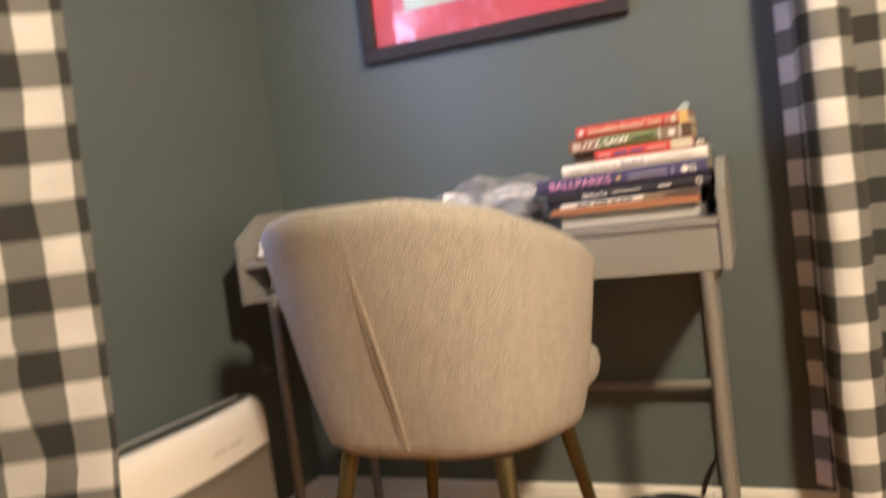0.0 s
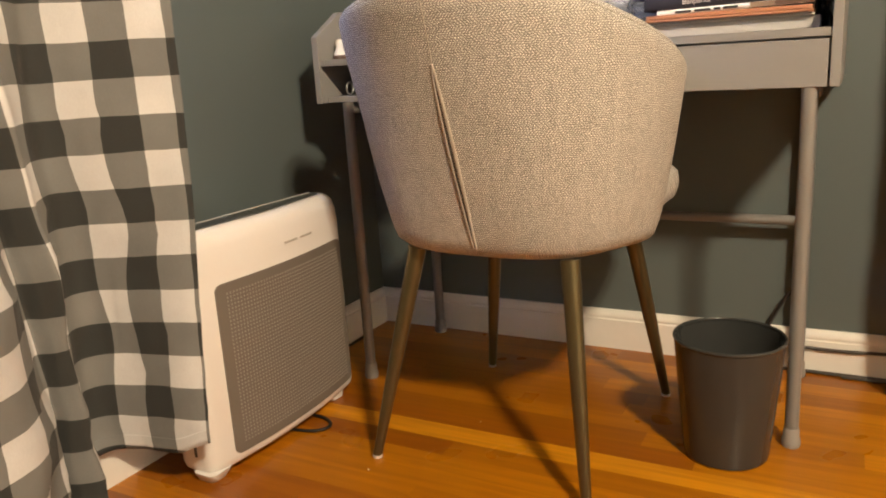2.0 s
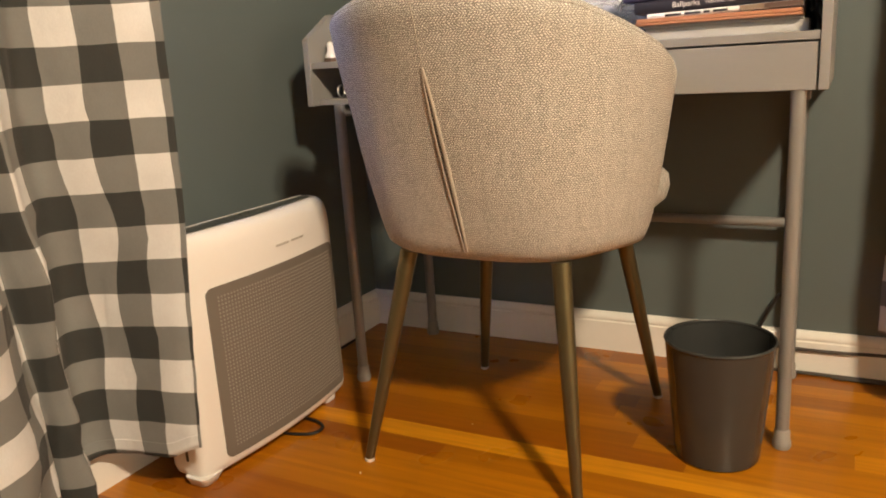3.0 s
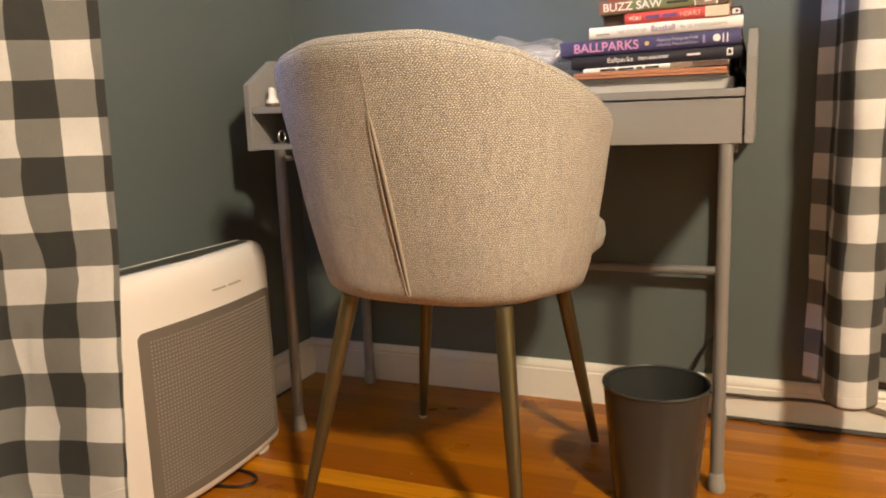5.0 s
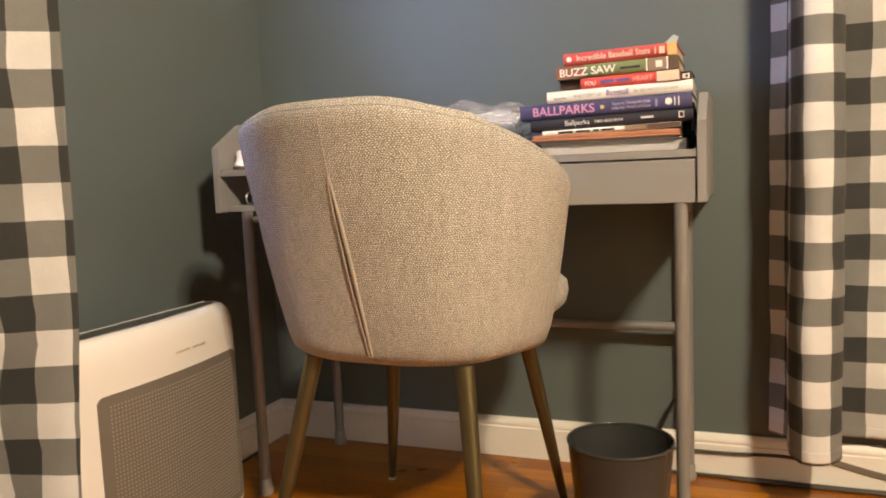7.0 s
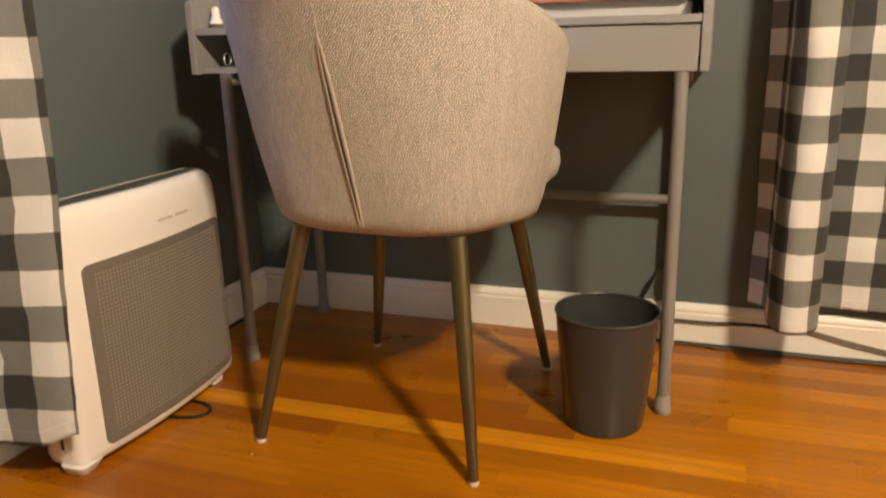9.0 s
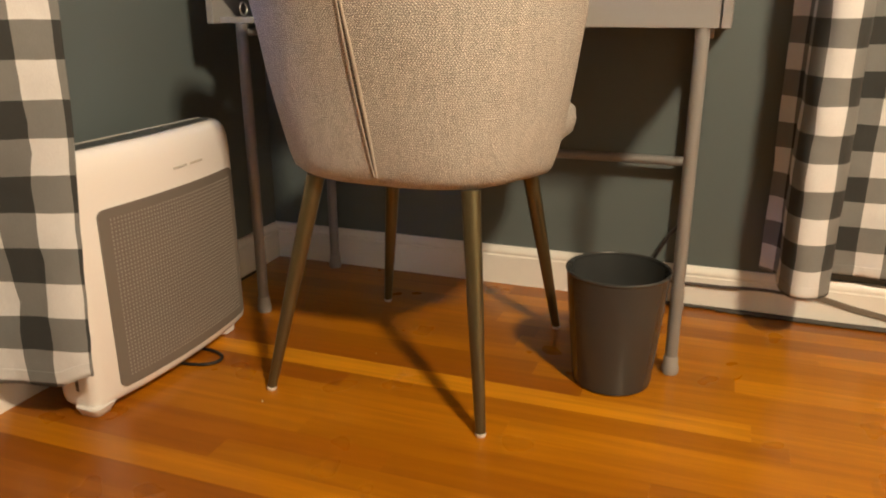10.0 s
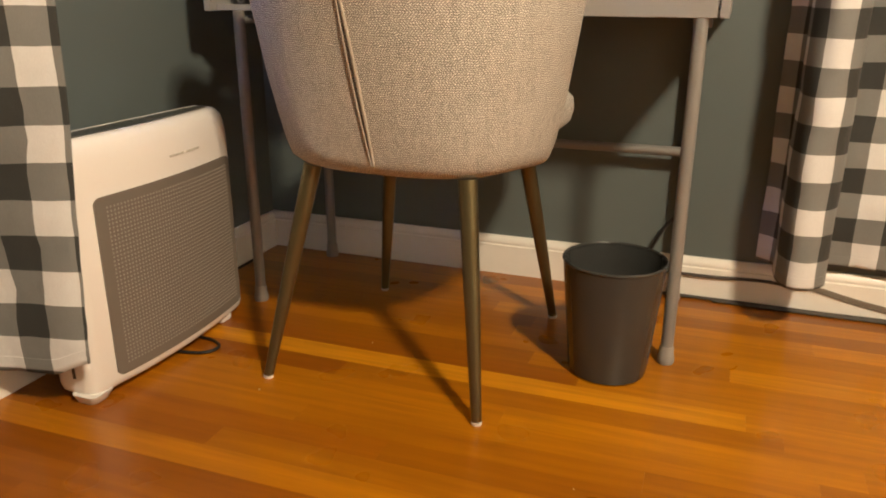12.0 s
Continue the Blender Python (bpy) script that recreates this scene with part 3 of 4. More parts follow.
# ---- curtains ----
def curtain(name, label, plan, z0, z1, cloth, along, top_squeeze, center, flare=0.0, edge_tilt=0.0, lean=0.0, low_plan=None):
    """Cloth hung in folds along a plan line, two-sided with a hem; checks follow the cloth."""
    ob = thing(name, label, "curtain")
    line = spline([(x, y, 0) for x, y in plan], 10)
    low_line = spline([(x, y, 0) for x, y in low_plan or plan], 10)
    arc = [0.0]
    for a, b in zip(line, line[1:]):
        arc.append(arc[-1] + (b - a).length)
    rows = 84
    bm = bmesh.new()
    uvl = bm.loops.layers.uv.new("UVMap")
    grid = []
    for j in range(rows + 1):
        s = j / rows
        z = z0 + (z1 - z0) * s
        row = []
        for p, low_p, u in zip(line, low_line, arc):
            hang = smoothstep(0.10, 0.95, z)
            q = low_p.lerp(p, hang)
            w = 0.010 * noise.noise(Vector((u * 5, z * 2.3, along))) + 0.006 * noise.noise(Vector((u * 16, z * 7, along)))
            crease = max(0.0, 1 - 3.2 * abs(noise.noise(Vector((u * 5 + z * 3.5, z * 4.5 - u * 2.5, 7 * along))))) ** 2
            w += 0.0105 * crease * (1 - smoothstep(0.25, 1.3, z))
            w *= 0.5 if along == 1 else 0.2 + 0.8 * smoothstep(0.0, 0.09, u)
            if along == 1:
                q.y = -0.095 + (q.y + 0.095) * (1 - top_squeeze * s) + w
                q.x = center + (q.x - center) * (1 + flare * (1 - s)) + 0.6 * w + edge_tilt * s
            else:
                q.x = 0.095 + (q.x - 0.095) * (1 - top_squeeze * s) + w
                q.y = center + (q.y - center) * (1 + flare * (1 - s)) + 0.6 * w + edge_tilt * s + 0.022 * smoothstep(0.12, 0.6, z) - lean * smoothstep(0.19, 0.30, u) * min(z, 1.1)
            w_end = (1 - smoothstep(0.0, 0.07, u)) * (1 - smoothstep(0.0, 0.08, s)) if along == 2 else 0.0
            drop = 0.045 * smoothstep(0.20, 0.32, u) * (1 - smoothstep(0.0, 0.5, s)) if along == 2 else 0.0
            zz = z - drop + 0.022 * w_end + (0.008 * noise.noise(Vector((u * 7, 3.1, along))) if j == 0 else 0)
            row.append((bm.verts.new((q.x, q.y, zz)), u + (0.012 * (1 - hang) - 0.004 if along == 2 else 0.0), zz - (0.009 * (1 - smoothstep(0.45, 1.0, zz)) if along == 1 else 0.0)))
        grid.append(row)
    for a, b in zip(grid, grid[1:]):
        for k in range(len(a) - 1):
            quad = (a[k], a[k + 1], b[k + 1], b[k])
            f = bm.faces.new([q[0] for q in quad])
            for loop, q in zip(f.loops, quad):
                loop[uvl].uv = (q[1], q[2])
    hem_rows = []
    for f in (-0.001, 0.4, 1.0, 1.05):
        lower, upper = grid[0], grid[1]
        hem_rows.append([(p[0].co.lerp(q[0].co, f), p[1], p[2] + (q[2] - p[2]) * f) for p, q in zip(lower, upper)])
    c = part("cloth", bm, cloth, ob)
    sol = c.modifiers.new("thick", "SOLIDIFY")
    sol.thickness, sol.offset = 0.0022, 0
    bm = bmesh.new()
    uvl = bm.loops.layers.uv.new("UVMap")
    low = [[(v, u, z) for v, u, z in ((Vector(p), u, z) for p, u, z in r)] for r in hem_rows]
    made = [[(bm.verts.new(p), u, z) for p, u, z in r] for r in low]
    for a, b in zip(made, made[1:]):
        for k in range(len(a) - 1):
            quad = (a[k], a[k + 1], b[k + 1], b[k])
            f = bm.faces.new([q[0] for q in quad])
            for loop, q in zip(f.loops, quad):
                loop[uvl].uv = (q[1], q[2])
    h = part("hem", bm, cloth, ob, "doubled stitched hem")
    sol = h.modifiers.new("thick", "SOLIDIFY")
    sol.thickness, sol.offset = 0.0034, 0
    return ob


PLAN_R = [(1.292, -0.028), (1.312, -0.04), (1.328, -0.062), (1.324, -0.115), (1.327, -0.165), (1.344, -0.206), (1.371, -0.213), (1.398, -0.198), (1.42, -0.16), (1.414, -0.1), (1.386, -0.06), (1.396, -0.034), (1.44, -0.031), (1.5, -0.031), (1.56, -0.032), (1.62, -0.048), (1.69, -0.110), (1.74, -0.150), (1.80, -0.140), (1.84, -0.070), (1.90, -0.050), (1.95, -0.080)]
curtain("curtain", "black and white buffalo check cotton curtain beside the desk", PLAN_R, 0.122, 2.16, CLOTH_R, 1, 0.15, 1.40)
LOW_L = [(0.232, -0.942), (0.205, -0.953), (0.140, -0.966), (0.080, -0.980), (0.036, -0.998), (0.024, -1.030), (0.055, -1.062), (0.112, -1.084), (0.100, -1.105), (0.070, -1.118), (0.095, -1.140), (0.19, -1.23)]
PLAN_L = [(0.235, -0.944), (0.212, -0.960), (0.166, -1.003), (0.120, -1.045), (0.085, -1.070), (0.075, -1.092), (0.110, -1.116), (0.140, -1.136), (0.118, -1.160), (0.105, -1.178), (0.15, -1.215), (0.222, -1.27), (0.20, -1.33), (0.12, -1.36), (0.10, -1.41), (0.19, -1.46), (0.22, -1.53), (0.12, -1.58), (0.07, -1.64), (0.16, -1.70), (0.20, -1.77), (0.10, -1.82), (0.06, -1.88), (0.14, -1.95), (0.05, -2.02), (0.02, -2.06)]
LOW_L += PLAN_L[len(LOW_L):]
curtain("curtain", "black and white buffalo check cotton curtain against the air purifier", PLAN_L, 0.085, 2.16, CLOTH_L, 2, 0.0, -1.0, 0.0, 0.066, 0.07, LOW_L)
for nm, a, b in (("x", (1.25, -0.09, 2.175), (2.55, -0.09, 2.175)), ("y", (0.09, -0.85, 2.175), (0.09, -2.1, 2.175))):
    rod = thing("curtain_rod", "plain black metal curtain rod on the wall", "curtain rod")
    part("pole", tube([a, b], 0.009, 14), BLACK, rod)
    for p in (a, b):
        part("finial", lathe([(0.004, -0.018), (0.016, -0.01), (0.019, 0), (0.016, 0.01), (0.004, 0.018)], n=18), BLACK, rod).location = p
        wall_end = (p[0], 0.0, p[2]) if nm == "x" else (0.0, p[1], p[2])
        inner = Vector(p).lerp(Vector(a).lerp(Vector(b), 0.5), 0.06)
        far = Vector((inner.x, 0.0, inner.z)) if nm == "x" else Vector((0.0, inner.y, inner.z))
        part("bracket", tube([inner, far], 0.006, 10), BLACK, rod)

# ---- picture ----
picture = thing("framed_picture", "red print in a dark wooden frame hung on the wall", "picture")
FX0, FX1, FZ0, FZ1, FW = 0.325, 0.997, 1.209, 1.70, 0.036
for x0, x1, z0, z1 in ((FX0, FX1, FZ0, FZ0 + FW), (FX0, FX1, FZ1 - FW, FZ1), (FX0, FX0 + FW, FZ0 + FW, FZ1 - FW), (FX1 - FW, FX1, FZ0 + FW, FZ1 - FW)):
    part("frame_bar", box(x0, x1, -0.028, -0.002, z0, z1, 0.003), FRAMEWOOD, picture, smooth=False)
part("print", box(FX0 + FW, FX1 - FW, -0.012, -0.006, FZ0 + FW, FZ1 - FW), RED_ART, picture, "red print")
part("print_panel", box(0.450, 0.872, -0.0135, -0.0122, 1.322, 1.58), PALE_ART, picture, "pale panel in the print's middle")
pane = part("pane", box(FX0 + FW, FX1 - FW, -0.0185, -0.0165, FZ0 + FW, FZ1 - FW), GLASS, picture, "clear picture glass")
pane.visible_shadow = False


# ---- books on the desk ----
def ink(name, c):
    return surface(name, c, 0.5, vary=0.05, bump=0)


WHITE_INK, PINK_INK, BLACK_INK = ink("white_ink", (0.88, 0.86, 0.83)), ink("pink_ink", (0.68, 0.32, 0.54)), ink("black_ink", (0.03, 0.03, 0.035))
BLUE_INK, YELLOW_INK = ink("slate_ink", (0.16, 0.10, 0.26)), ink("yellow_ink", (0.7, 0.5, 0.2))


def book(label, x0, x1, z0, z1, cover, y=-0.335, depth=0.2, turn=0.0, tilt=1.1):
    """A closed book lying flat, spine to the room: cover boards, spine, page block."""
    w, h = x1 - x0, z1 - z0
    b = thing("book", label, "book", pose((x0 + x1) / 2, y, z0, 0, -tilt, turn), "books stacked on the desk")
    t = min(0.003, h * 0.16)
    part("cover", box(-w / 2, w / 2, 0.004, depth, 0, t, t * 0.3, 1), cover, b, smooth=False)
    part("cover", box(-w / 2, w / 2, 0.004, depth, h - t, h, t * 0.3, 1), cover, b, smooth=False)
    spine = [(0.004, 0), (0.001, h * 0.08), (-0.001, h * 0.3), (-0.0015, h * 0.5), (-0.001, h * 0.7), (0.001, h * 0.92), (0.004, h)]
    part("spine", prism(spine + [(0.0055, h), (0.0055, 0)], "x", -w / 2, w / 2), cover, b)
    part("pages", box(-w / 2 + 0.003, w / 2 - 0.003, 0.0058, depth - 0.003, t, h - t), PAGES, b, smooth=False)
    return b, w, h


def on_spine(u, v):
    return pose(u, -0.0018, v, 90, 0, 0)


def bar(b, u0, u1, v0, v1, material, name="print_bar", proud=0.0004):
    part(name, box(u0, u1, -0.0018 - proud, 0.0, v0, v1), material, b, smooth=False)


C_RED, C_RED2 = ink("red_cover", (0.57, 0.085, 0.08)), ink("scarlet_cover", (0.66, 0.09, 0.08))
C_GREEN, C_WHITE = ink("green_cover", (0.20, 0.245, 0.115)), ink("white_cover", (0.86, 0.85, 0.83))
C_NAVY, C_BLACK, C_BROWN = ink("navy_cover", (0.068, 0.064, 0.16)), ink("black_cover", (0.022, 0.022, 0.034)), ink("brown_cover", (0.12, 0.075, 0.055))
C_ORANGE, C_CREAM, C_GREY = ink("orange_folder", (0.48, 0.22, 0.12)), ink("cream_paper", (0.70, 0.64, 0.52)), ink("grey_paper", (0.36, 0.35, 0.34))

papers = thing("paper_stack", "loose stack of grey and white papers on the desk", "papers")
PAD = ink("pale_grey_paper", (0.52, 0.50, 0.47))
for k, (z0, z1) in enumerate(((0.7535, 0.7745), (0.7747, 0.7785), (0.7787, 0.7802))):
    part("sheet_block", box(0.866 - 0.005 * k, 1.140 - 0.008 * k, -0.335 - 0.005 * k, -0.13, z0, z1, 0.001, 1), PAD if k < 2 else C_GREY, papers, smooth=False)
folder = thing("paper_folder", "orange paper folder under the books", "folder")
part("folder_leaf", box(0.850, 1.130, -0.352, -0.13, 0.7805, 0.7855, 0.001, 1), C_ORANGE, folder, smooth=False)
part("folder_leaf", box(0.852, 1.128, -0.350, -0.13, 0.786, 0.7925, 0.001, 1), C_ORANGE, folder, smooth=False)
thin, w, h = book("thin white-spined book with small dark print", 0.868, 1.13, 0.7928, 0.8035, C_WHITE)
for u0, u1 in ((-0.098, -0.070), (-0.064, -0.036), (-0.031, -0.020), (-0.015, 0.010)):
    bar(thin, u0, u1, 0.0035, 0.0075, BLACK_INK)
bar(thin, 0.030, 0.0690, 0.0010, 0.0100, ink("tan_spine", (0.28, 0.21, 0.15)))
bar(thin, 0.0692, 0.1305, 0.0010, 0.0100, C_BROWN)
bk, w, h = book("black hardback book with white title", 0.845, 1.152, 0.8037, 0.8265, C_BLACK)
lettering("Ballparks", 0.0135, WHITE_INK, bk, on_spine(-0.085, 0.0075), 0.048)
lettering("THEN AND NOW", 0.008, WHITE_INK, bk, on_spine(-0.028, 0.0085), 0.055)
bar(bk, 0.06, 0.083, 0.010, 0.0135, WHITE_INK)
bar(bk, 0.128, 0.138, 0.006, 0.018, WHITE_INK)
bar(bk, 0.130, 0.136, 0.008, 0.016, C_BLACK, proud=0.0007)
bp, w, h = book("navy hardback book with pink title", 0.824, 1.150, 0.8267, 0.8555, C_NAVY, depth=0.215)
lettering("BALLPARKS", 0.0235, PINK_INK, bp, on_spine(-0.137, 0.0065), 0.122, 0.0004)
part("spot", lathe([(0.004, -0.0006), (0.004, 0.0006)], n=16), YELLOW_INK, bp).matrix_local = pose(0.0, -0.0018, 0.0145, 90, 0, 0)
LILAC = ink("lilac_ink", (0.52, 0.50, 0.66))
lettering("A Journey Through the Fields", 0.0082, LILAC, bp, on_spine(0.018, 0.0160), 0.072)
lettering("of the Past, Present, and Future", 0.0082, LILAC, bp, on_spine(0.018, 0.0075), 0.072)
bar(bp, 0.098, 0.102, 0.007, 0.021, ink("lilac_ink", (0.3, 0.28, 0.45)))
part("spot", lathe([(0.0065, -0.0006), (0.0065, 0.0006)], n=20), WHITE_INK, bp).matrix_local = pose(0.122, -0.0018, 0.0145, 90, 0, 0)
bar(bp, 0.132, 0.134, 0.006, 0.022, WHITE_INK)
bar(bp, 0.139, 0.141, 0.006, 0.022, WHITE_INK)
wb, w, h = book("white paperback book with faded print", 0.880, 1.152, 0.8557, 0.8785, C_WHITE, turn=0.8)
bar(wb, -0.122, -0.098, 0.007, 0.0098, C_GREY)
lettering("THE STORY OF", 0.0085, C_GREY, wb, on_spine(-0.084, 0.0075), 0.054)
lettering("Baseball", 0.0155, BLUE_INK, wb, on_spine(-0.022, 0.0065), 0.042)
lettering("IN 100 PHOTOGRAPHS", 0.0085, C_GREY, wb, on_spine(0.030, 0.0075), 0.080)
rb, w, h = book("scarlet paperback book with white end panel", 0.946, 1.1285, 0.8788, 0.8995, C_RED2, y=-0.335, turn=-0.6)
lettering("YOU", 0.011, WHITE_INK, rb, on_spine(-0.0843, 0.006), 0.022)
bar(rb, -0.0533, -0.0283, 0.007, 0.0135, BLUE_INK)
bar(rb, -0.0233, 0.0018, 0.007, 0.0135, BLUE_INK)
lettering("HEART", 0.0125, ink("salmon_ink", (0.78, 0.52, 0.48)), rb, on_spine(0.0068, 0.006), 0.037)
bar(rb, 0.0508, 0.0908, 0.001, 0.0195, C_CREAM)
tb, w, h = book("small black booklet with a white mark on its spine", 1.1300, 1.1495, 0.8788, 0.8965, C_BLACK, y=-0.328, depth=0.12)
bar(tb, -0.0065, 0.0065, 0.0045, 0.0135, WHITE_INK)
bar(tb, -0.0010, 0.0035, 0.0065, 0.0115, C_BLACK, proud=0.0008)
book("small dark brown book under another book", 0.903, 0.9445, 0.8788, 0.8985, C_BROWN, y=-0.318)
bz, w, h = book("olive green hardback book with white title", 0.899, 1.128, 0.8998, 0.9245, C_GREEN, turn=0.5)
bar(bz, -0.1145, -0.060, 0.0005, 0.024, ink("rust_ink", (0.27, 0.12, 0.075)), proud=0.0002)
lettering("BUZZ SAW", 0.0205, WHITE_INK, bz, on_spine(-0.108, 0.005), 0.108, 0.0003)
bar(bz, 0.008, 0.045, 0.009, 0.013, BLACK_INK)
bar(bz, 0.0555, 0.058, 0.0005, 0.024, WHITE_INK)
bar(bz, 0.060, 0.092, 0.0005, 0.024, ink("tan_ink", (0.30, 0.22, 0.17)))
bar(bz, 0.073, 0.085, 0.006, 0.018, WHITE_INK, proud=0.0007)
bar(bz, 0.0925, 0.095, 0.0005, 0.024, WHITE_INK)
bar(bz, 0.0955, 0.1143, 0.0005, 0.024, C_BROWN)
ib, w, h = book("red paperback book with white title on top", 0.914, 1.124, 0.9248, 0.9485, C_RED, turn=-0.5)
lettering("Incredible Baseball Stats", 0.0155, ink("cream_ink", (0.78, 0.62, 0.5)), ib, on_spine(-0.08, 0.0075), 0.138, 0.0002)
part("spot", lathe([(0.005, -0.0006), (0.005, 0.0006)], n=16), WHITE_INK, ib).matrix_local = pose(-0.094, -0.0018, 0.012, 90, 0, 0)
bar(ib, 0.066, 0.068, 0.005, 0.018, C_CREAM)
bar(ib, 0.074, 0.084, 0.005, 0.018, C_CREAM)
bar(ib, 0.0885, 0.105, 0.0005, 0.0235, YELLOW_INK)

top_card = thing("paper_card", "pale blue folded card standing on the book stack", "card")
part("card", prism([(1.098, 0.949), (1.122, 0.949), (1.126, 0.962), (1.117, 0.966)], "y", -0.318, -0.314), ink("pale_blue_card", (0.45, 0.55, 0.6)), top_card, smooth=False)

# dark spiral notebooks behind the stack, against the side panel
for k, (x, lean) in enumerate(((1.1405, 4), (1.150, 3))):
    nb = thing("notebook", "black spiral notebook leaning against the desk side", "notebook", pose(x - 0.012, -0.30 + 0.02 * k, 0.7535, 0, lean, 0))
    part("cover", box(-0.002, 0.002, 0, 0.16, 0, 0.085 - 0.012 * k, 0.0008, 1), C_BLACK, nb, smooth=False)
    for j in range(7):
        part("ring", tube([(0.004 * math.cos(a), -0.003 + 0.004 * math.sin(a), 0.008 + 0.01 * j) for a in [2 * math.pi * q / 10 for q in range(11)]], 0.0008, 6), BLACK, nb)

strap = thing("cord_bundle", "tangled black cords beside the book stack", "cords")
for a, b in (((1.150, -0.318, 0.838), (1.159, -0.250, 0.786)), ((1.146, -0.322, 0.812), (1.160, -0.270, 0.790)), ((1.143, -0.326, 0.788), (1.159, -0.285, 0.7575)), ((1.148, -0.300, 0.7575), (1.153, -0.326, 0.826))):
    m = Vector(a).lerp(Vector(b), 0.5) + Vector((0.0, -0.008, 0.006))
    part("cord", tube(spline([a, m, b], 6), 0.0032, 8), BLACK, strap)

# crumpled clear plastic wrap behind the chair
wrap_m, wt, wb_ = nodes_of("clear_plastic_wrap")
wb_.inputs["Base Color"].default_value = (0.50, 0.51, 0.54, 1)
wb_.inputs["Roughness"].default_value = 0.18
wb_.inputs["Alpha"].default_value = 0.42
bumped(wt, wb_, noise_of(wt, 55, 5), 0.9, 0.006)


def wrap_mesh():
    bm = bmesh.new()
    bmesh.ops.create_icosphere(bm, subdivisions=5, radius=1)
    for v in bm.verts:
        p = v.co.copy()
        k = 1 + 0.22 * noise.noise(p * 2.1) + 0.10 * noise.noise(p * 6.3) + 0.05 * abs(noise.noise(p * 14))
        v.co = Vector((p.x * 0.175 * k, p.y * 0.10 * k, max(-0.052, p.z * 0.068 * k) + 0.052))
    return bm


wrap = thing("plastic_package", "crumpled clear plastic wrapped package on the desk", "package", pose(0.683, -0.20, 0.7535))
part("wrapping", wrap_mesh(), wrap_m, wrap, "crinkled see-through plastic")
part("contents", box(-0.10, 0.10, -0.06, 0.06, 0.002, 0.052, 0.008), C_GREY, wrap)
for k, (x, y, z, tilt) in enumerate(((-0.055, -0.070, 0.082, 8), (0.035, -0.074, 0.080, -10), (0.085, -0.05, 0.084, 14))):
    slip = part("paper_slip", box(-0.032, 0.032, -0.018, 0.018, -0.0006, 0.0006), C_WHITE, wrap, "white paper slip inside the plastic", smooth=False)
    slip.matrix_local = pose(x, y, z, 52, tilt, 12 - 14 * k)

# small white figure and a ring in the open shelf
fig = thing("ornament", "small white ornament on the desk", "ornament", pose(0.162, -0.345, 0.7535))
part("base", lathe([(0.016, 0), (0.017, 0.003), (0.016, 0.008)], n=20), C_BROWN, fig)
part("body", lathe([(0.015, 0.0085), (0.0145, 0.014), (0.010, 0.020), (0.0085, 0.028), (0.0095, 0.036), (0.007, 0.042), (0.001, 0.045)], n=20), WHITEPLASTIC, fig)
ringy = thing("key_ring", "small metal ring in the open shelf", "ring", pose(0.186, -0.352, 0.6722))
part("ring", tube([(0.0, 0.013 * math.cos(a), 0.0155 + 0.013 * math.sin(a)) for a in [2 * math.pi * q / 20 for q in range(21)]], 0.0022, 8), surface("steel", (0.5, 0.5, 0.5), 0.3, 0.9), ringy)

# ---- floor cables ----
CORD = surface("dark_brown_cord", (0.060, 0.050, 0.043), 0.5, vary=0.2)
for y, x0 in ((-0.0205, 1.07), (-0.0300, 1.21)):
    cable = thing("floor_cable", "dark brown cable lying along the baseboard", "cable", group="cables along the baseboard")
    part("cable", tube(spline([(x0, y, 0.0045), (1.3, y - 0.001, 0.0045), (1.45, y - 0.003, 0.0045), (1.6, y - 0.001, 0.0045), (1.85, y - 0.004, 0.0045), (2.3, y - 0.002, 0.0045)]), 0.0042, 8), CORD, cable)
cable2 = thing("wall_cable", "dark brown cable running along the baseboard face", "cable")
part("cable", tube(spline([(1.06, -0.0205, 0.064), (1.10, -0.0205, 0.061), (1.2, -0.0205, 0.060), (1.27, -0.0205, 0.063), (1.32, -0.0205, 0.064), (1.37, -0.0205, 0.060), (1.41, -0.0205, 0.056)]), 0.0040, 8), CORD, cable2)
# slanting shadow on the baseboard, built as a thin taupe strip
flat = thing("shadow_strip", "flat taupe strip standing in for a slanting shadow on the baseboard face", "cable")
STRIP_SHADOW = surface("taupe_shadow_strip", (0.17, 0.145, 0.115), 0.55, vary=0.12, big=9, small=120)
fl = spline([(1.405, -0.0166, 0.063), (1.45, -0.0168, 0.053), (1.50, -0.0168, 0.041), (1.56, -0.0168, 0.030), (1.64, -0.0170, 0.017), (1.72, -0.0170, 0.010)])
part("cable", loft([[(p.x, p.y, p.z - 0.0075), (p.x, p.y - 0.0028, p.z - 0.006), (p.x, p.y - 0.0028, p.z + 0.006), (p.x, p.y, p.z + 0.0075)] for p in fl]), STRIP_SHADOW, flat)
rise = thing("power_cord", "thin black cord rising behind the desk leg", "cord")
part("cord", tube(spline([(1.050, -0.0205, 0.088), (1.060, -0.026, 0.118), (1.085, -0.030, 0.172), (1.110, -0.027, 0.212), (1.121, -0.025, 0.30), (1.121, -0.025, 0.64)]), 0.0042, 8), BLACK, rise)
plug = thing("cable_clip", "small white cable clip on the baseboard", "clip")
part("clip", box(1.072, 1.088, -0.026, -0.0165, 0.076, 0.094, 0.003), WHITEPLASTIC, plug)

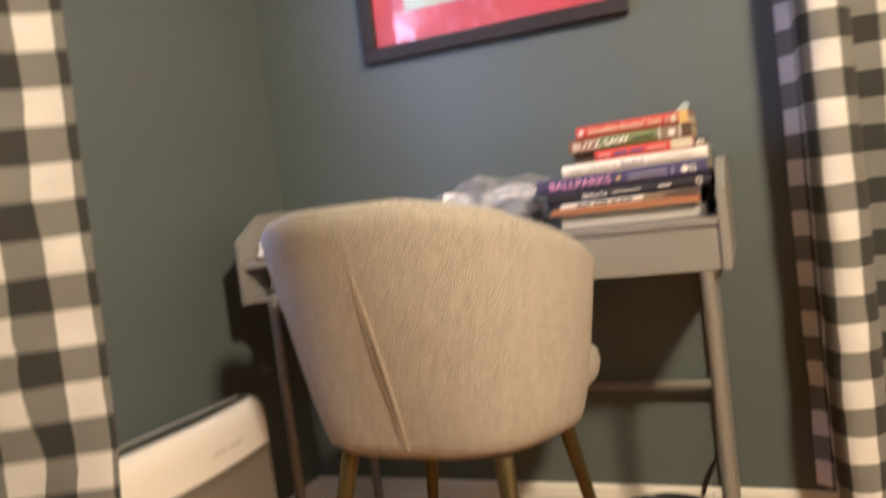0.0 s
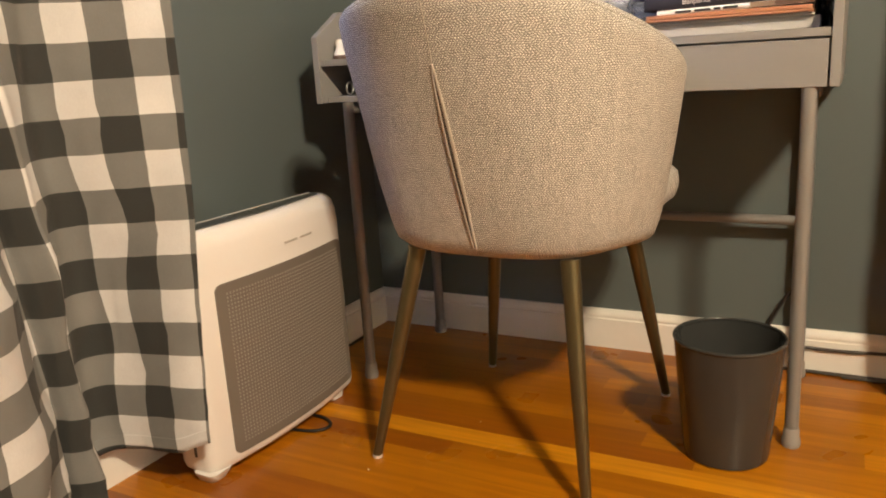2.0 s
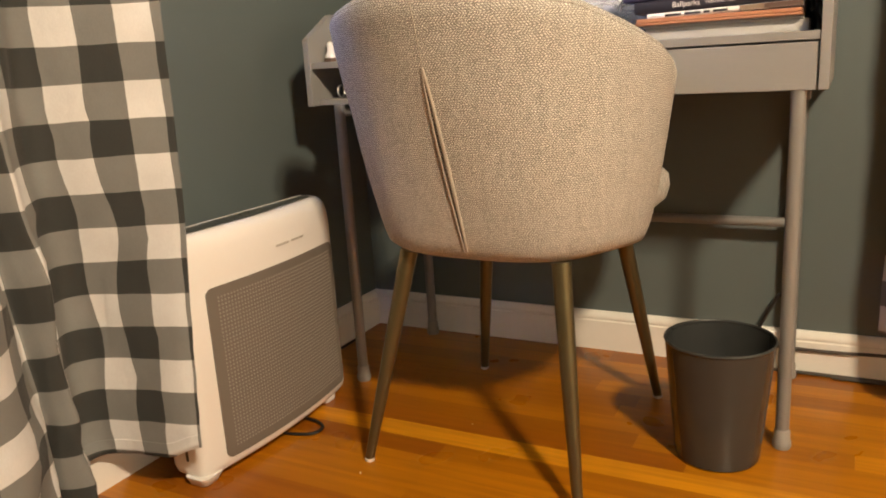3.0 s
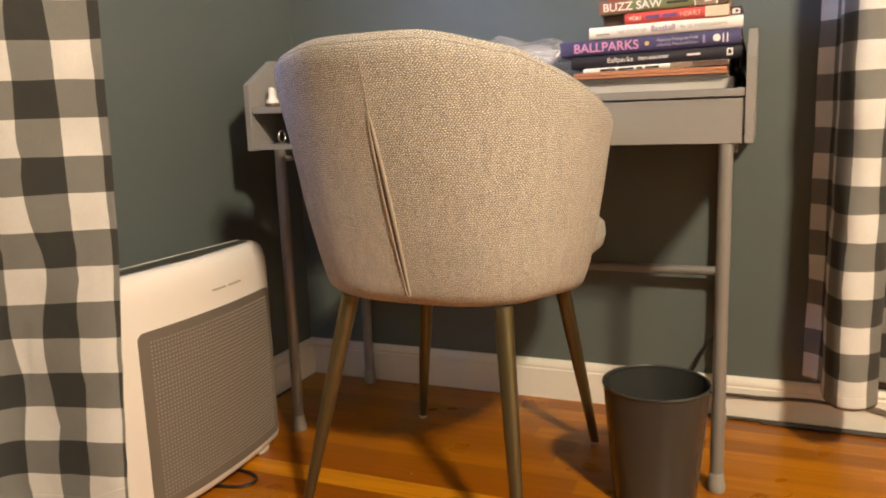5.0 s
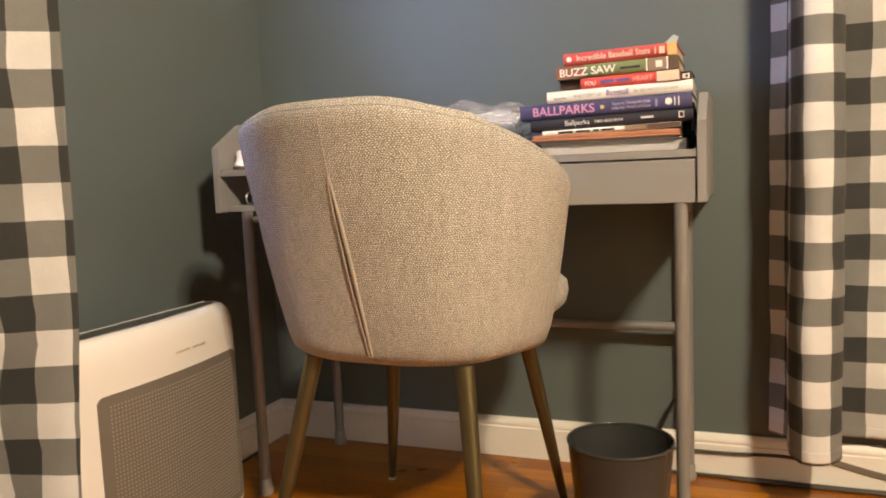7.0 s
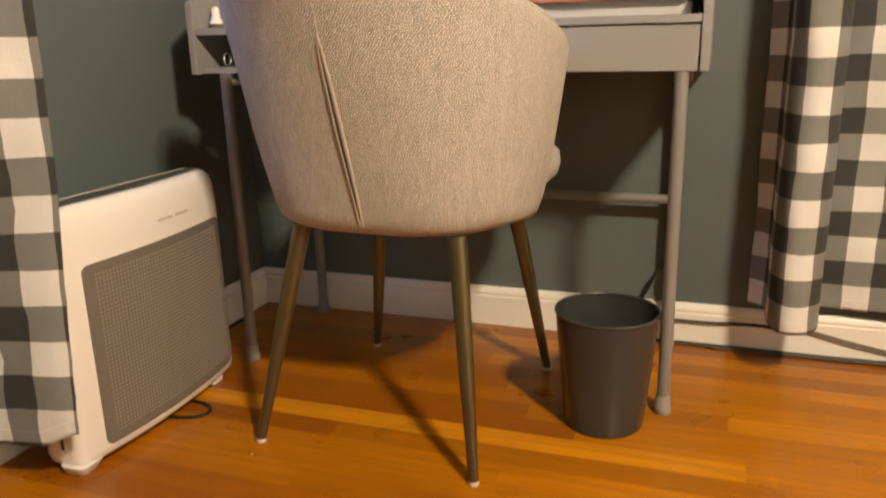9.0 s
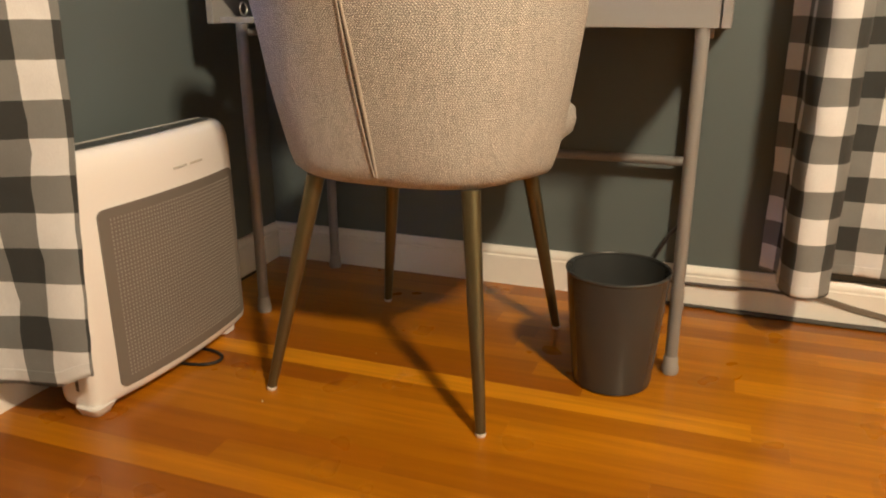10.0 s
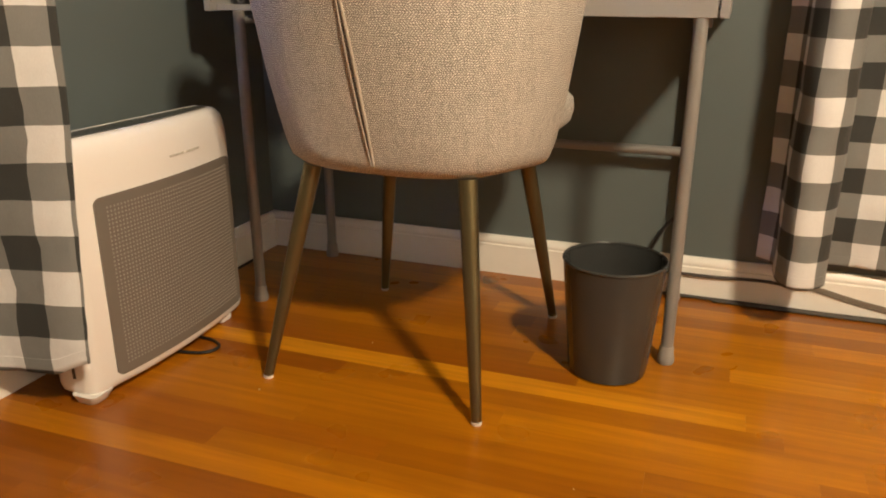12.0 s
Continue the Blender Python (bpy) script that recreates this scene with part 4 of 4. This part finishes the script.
for x, y, r in ((0.435, -0.760, 0.0015), (1.039, -0.855, 0.0012), (0.548, -0.507, 0.0011)):
    crumb = bmesh.new()
    bmesh.ops.create_icosphere(crumb, subdivisions=2, radius=r)
    for v in crumb.verts:
        v.co = v.co * (1 + 0.3 * noise.noise(v.co * 900 + Vector((x, y, 0)))) + Vector((x, y, r * 0.8))
    tagged(part("crumb", crumb, FELT), "tiny pale crumb on the wood floor", "crumb", "crumbs on the floor")

# ---- floor boards, last ----
floor = structure("floor", box(-0.12, ROOM_X + 0.12, ROOM_Y - 0.12, 0.12, -0.08, -0.012), JOINT, "amber varnished strip wood floor")
PITCH, OFFSET = 0.0575, 0.032
PALE_BOARDS = {(7, True), (10, False)}
# lighter boards right, darker left: light falloff put into the wood colour
LIT_SIDE_BOARDS = {(r, True) for r in (2, 4, 5, 6, 8, 9, 10, 12)}
DIM_SIDE_BOARDS = {(r, False) for r in (9, 11, 13, 15, 16, 18, 19, 20)}
rng = random.Random(5)
verts, faces = [], []


def board_geo(x0, x1, y0, y1, z=0.0):
    c = 0.00002
    lo = [(x0, y0, -0.0125), (x1, y0, -0.0125), (x1, y1, -0.0125), (x0, y1, -0.0125)]
    mid = [(x0, y0, z - c), (x1, y0, z - c), (x1, y1, z - c), (x0, y1, z - c)]
    hi = [(x0 + c, y0 + c, z), (x1 - c, y0 + c, z), (x1 - c, y1 - c, z), (x0 + c, y1 - c, z)]
    q = [(8, 9, 10, 11)]
    for k in range(4):
        q += [(k, (k + 1) % 4, 4 + (k + 1) % 4, 4 + k), (4 + k, 4 + (k + 1) % 4, 8 + (k + 1) % 4, 8 + k)]
    return lo + mid + hi, q


row = 0
y1 = OFFSET
while y1 > ROOM_Y:
    y0 = y1 - PITCH
    ya, yb = max(y0, ROOM_Y) + 0.00003, min(y1, -0.0002) - 0.00003
    x = -0.0
    joints = {7: 1.254, 10: 1.281, 13: 1.384, 14: 0.547}
    cut = rng.uniform(0.2, 0.9)
    while x < ROOM_X:
        if row in joints and x < joints[row] - 0.3:
            end = joints[row]
        else:
            end = min(ROOM_X, x + (cut if x == 0 else rng.uniform(0.55, 1.35)))
        v, q = board_geo(x + 0.00004, end - 0.00004, ya, yb, 0.0)
        if yb > -1.5 and x < 2.2 and ya < yb - 0.01:
            me = bpy.data.meshes.new("floor_board")
            me.from_pydata(v, [], q)
            wood = OAK_LIT_SIDE if (row, end > 1.3) in LIT_SIDE_BOARDS else OAK_DIM_SIDE if (row, end > 1.3) in DIM_SIDE_BOARDS else OAK
            me.materials.append(OAK_PALE if (row, end > 1.3) in PALE_BOARDS else wood)
            ob = new("floor_board", me)
            ob.parent = floor
        else:
            n = len(verts)
            verts += v
            faces += [tuple(i + n for i in f) for f in q]
        x = end
    y1 = y0
    row += 1
me = bpy.data.meshes.new("floor_boards")
me.from_pydata(verts, [], faces)
me.materials.append(OAK)
rest = tagged(new("floor_boards", me), "amber strip boards across the rest of the room", kind="stuff")
rest.parent = floor
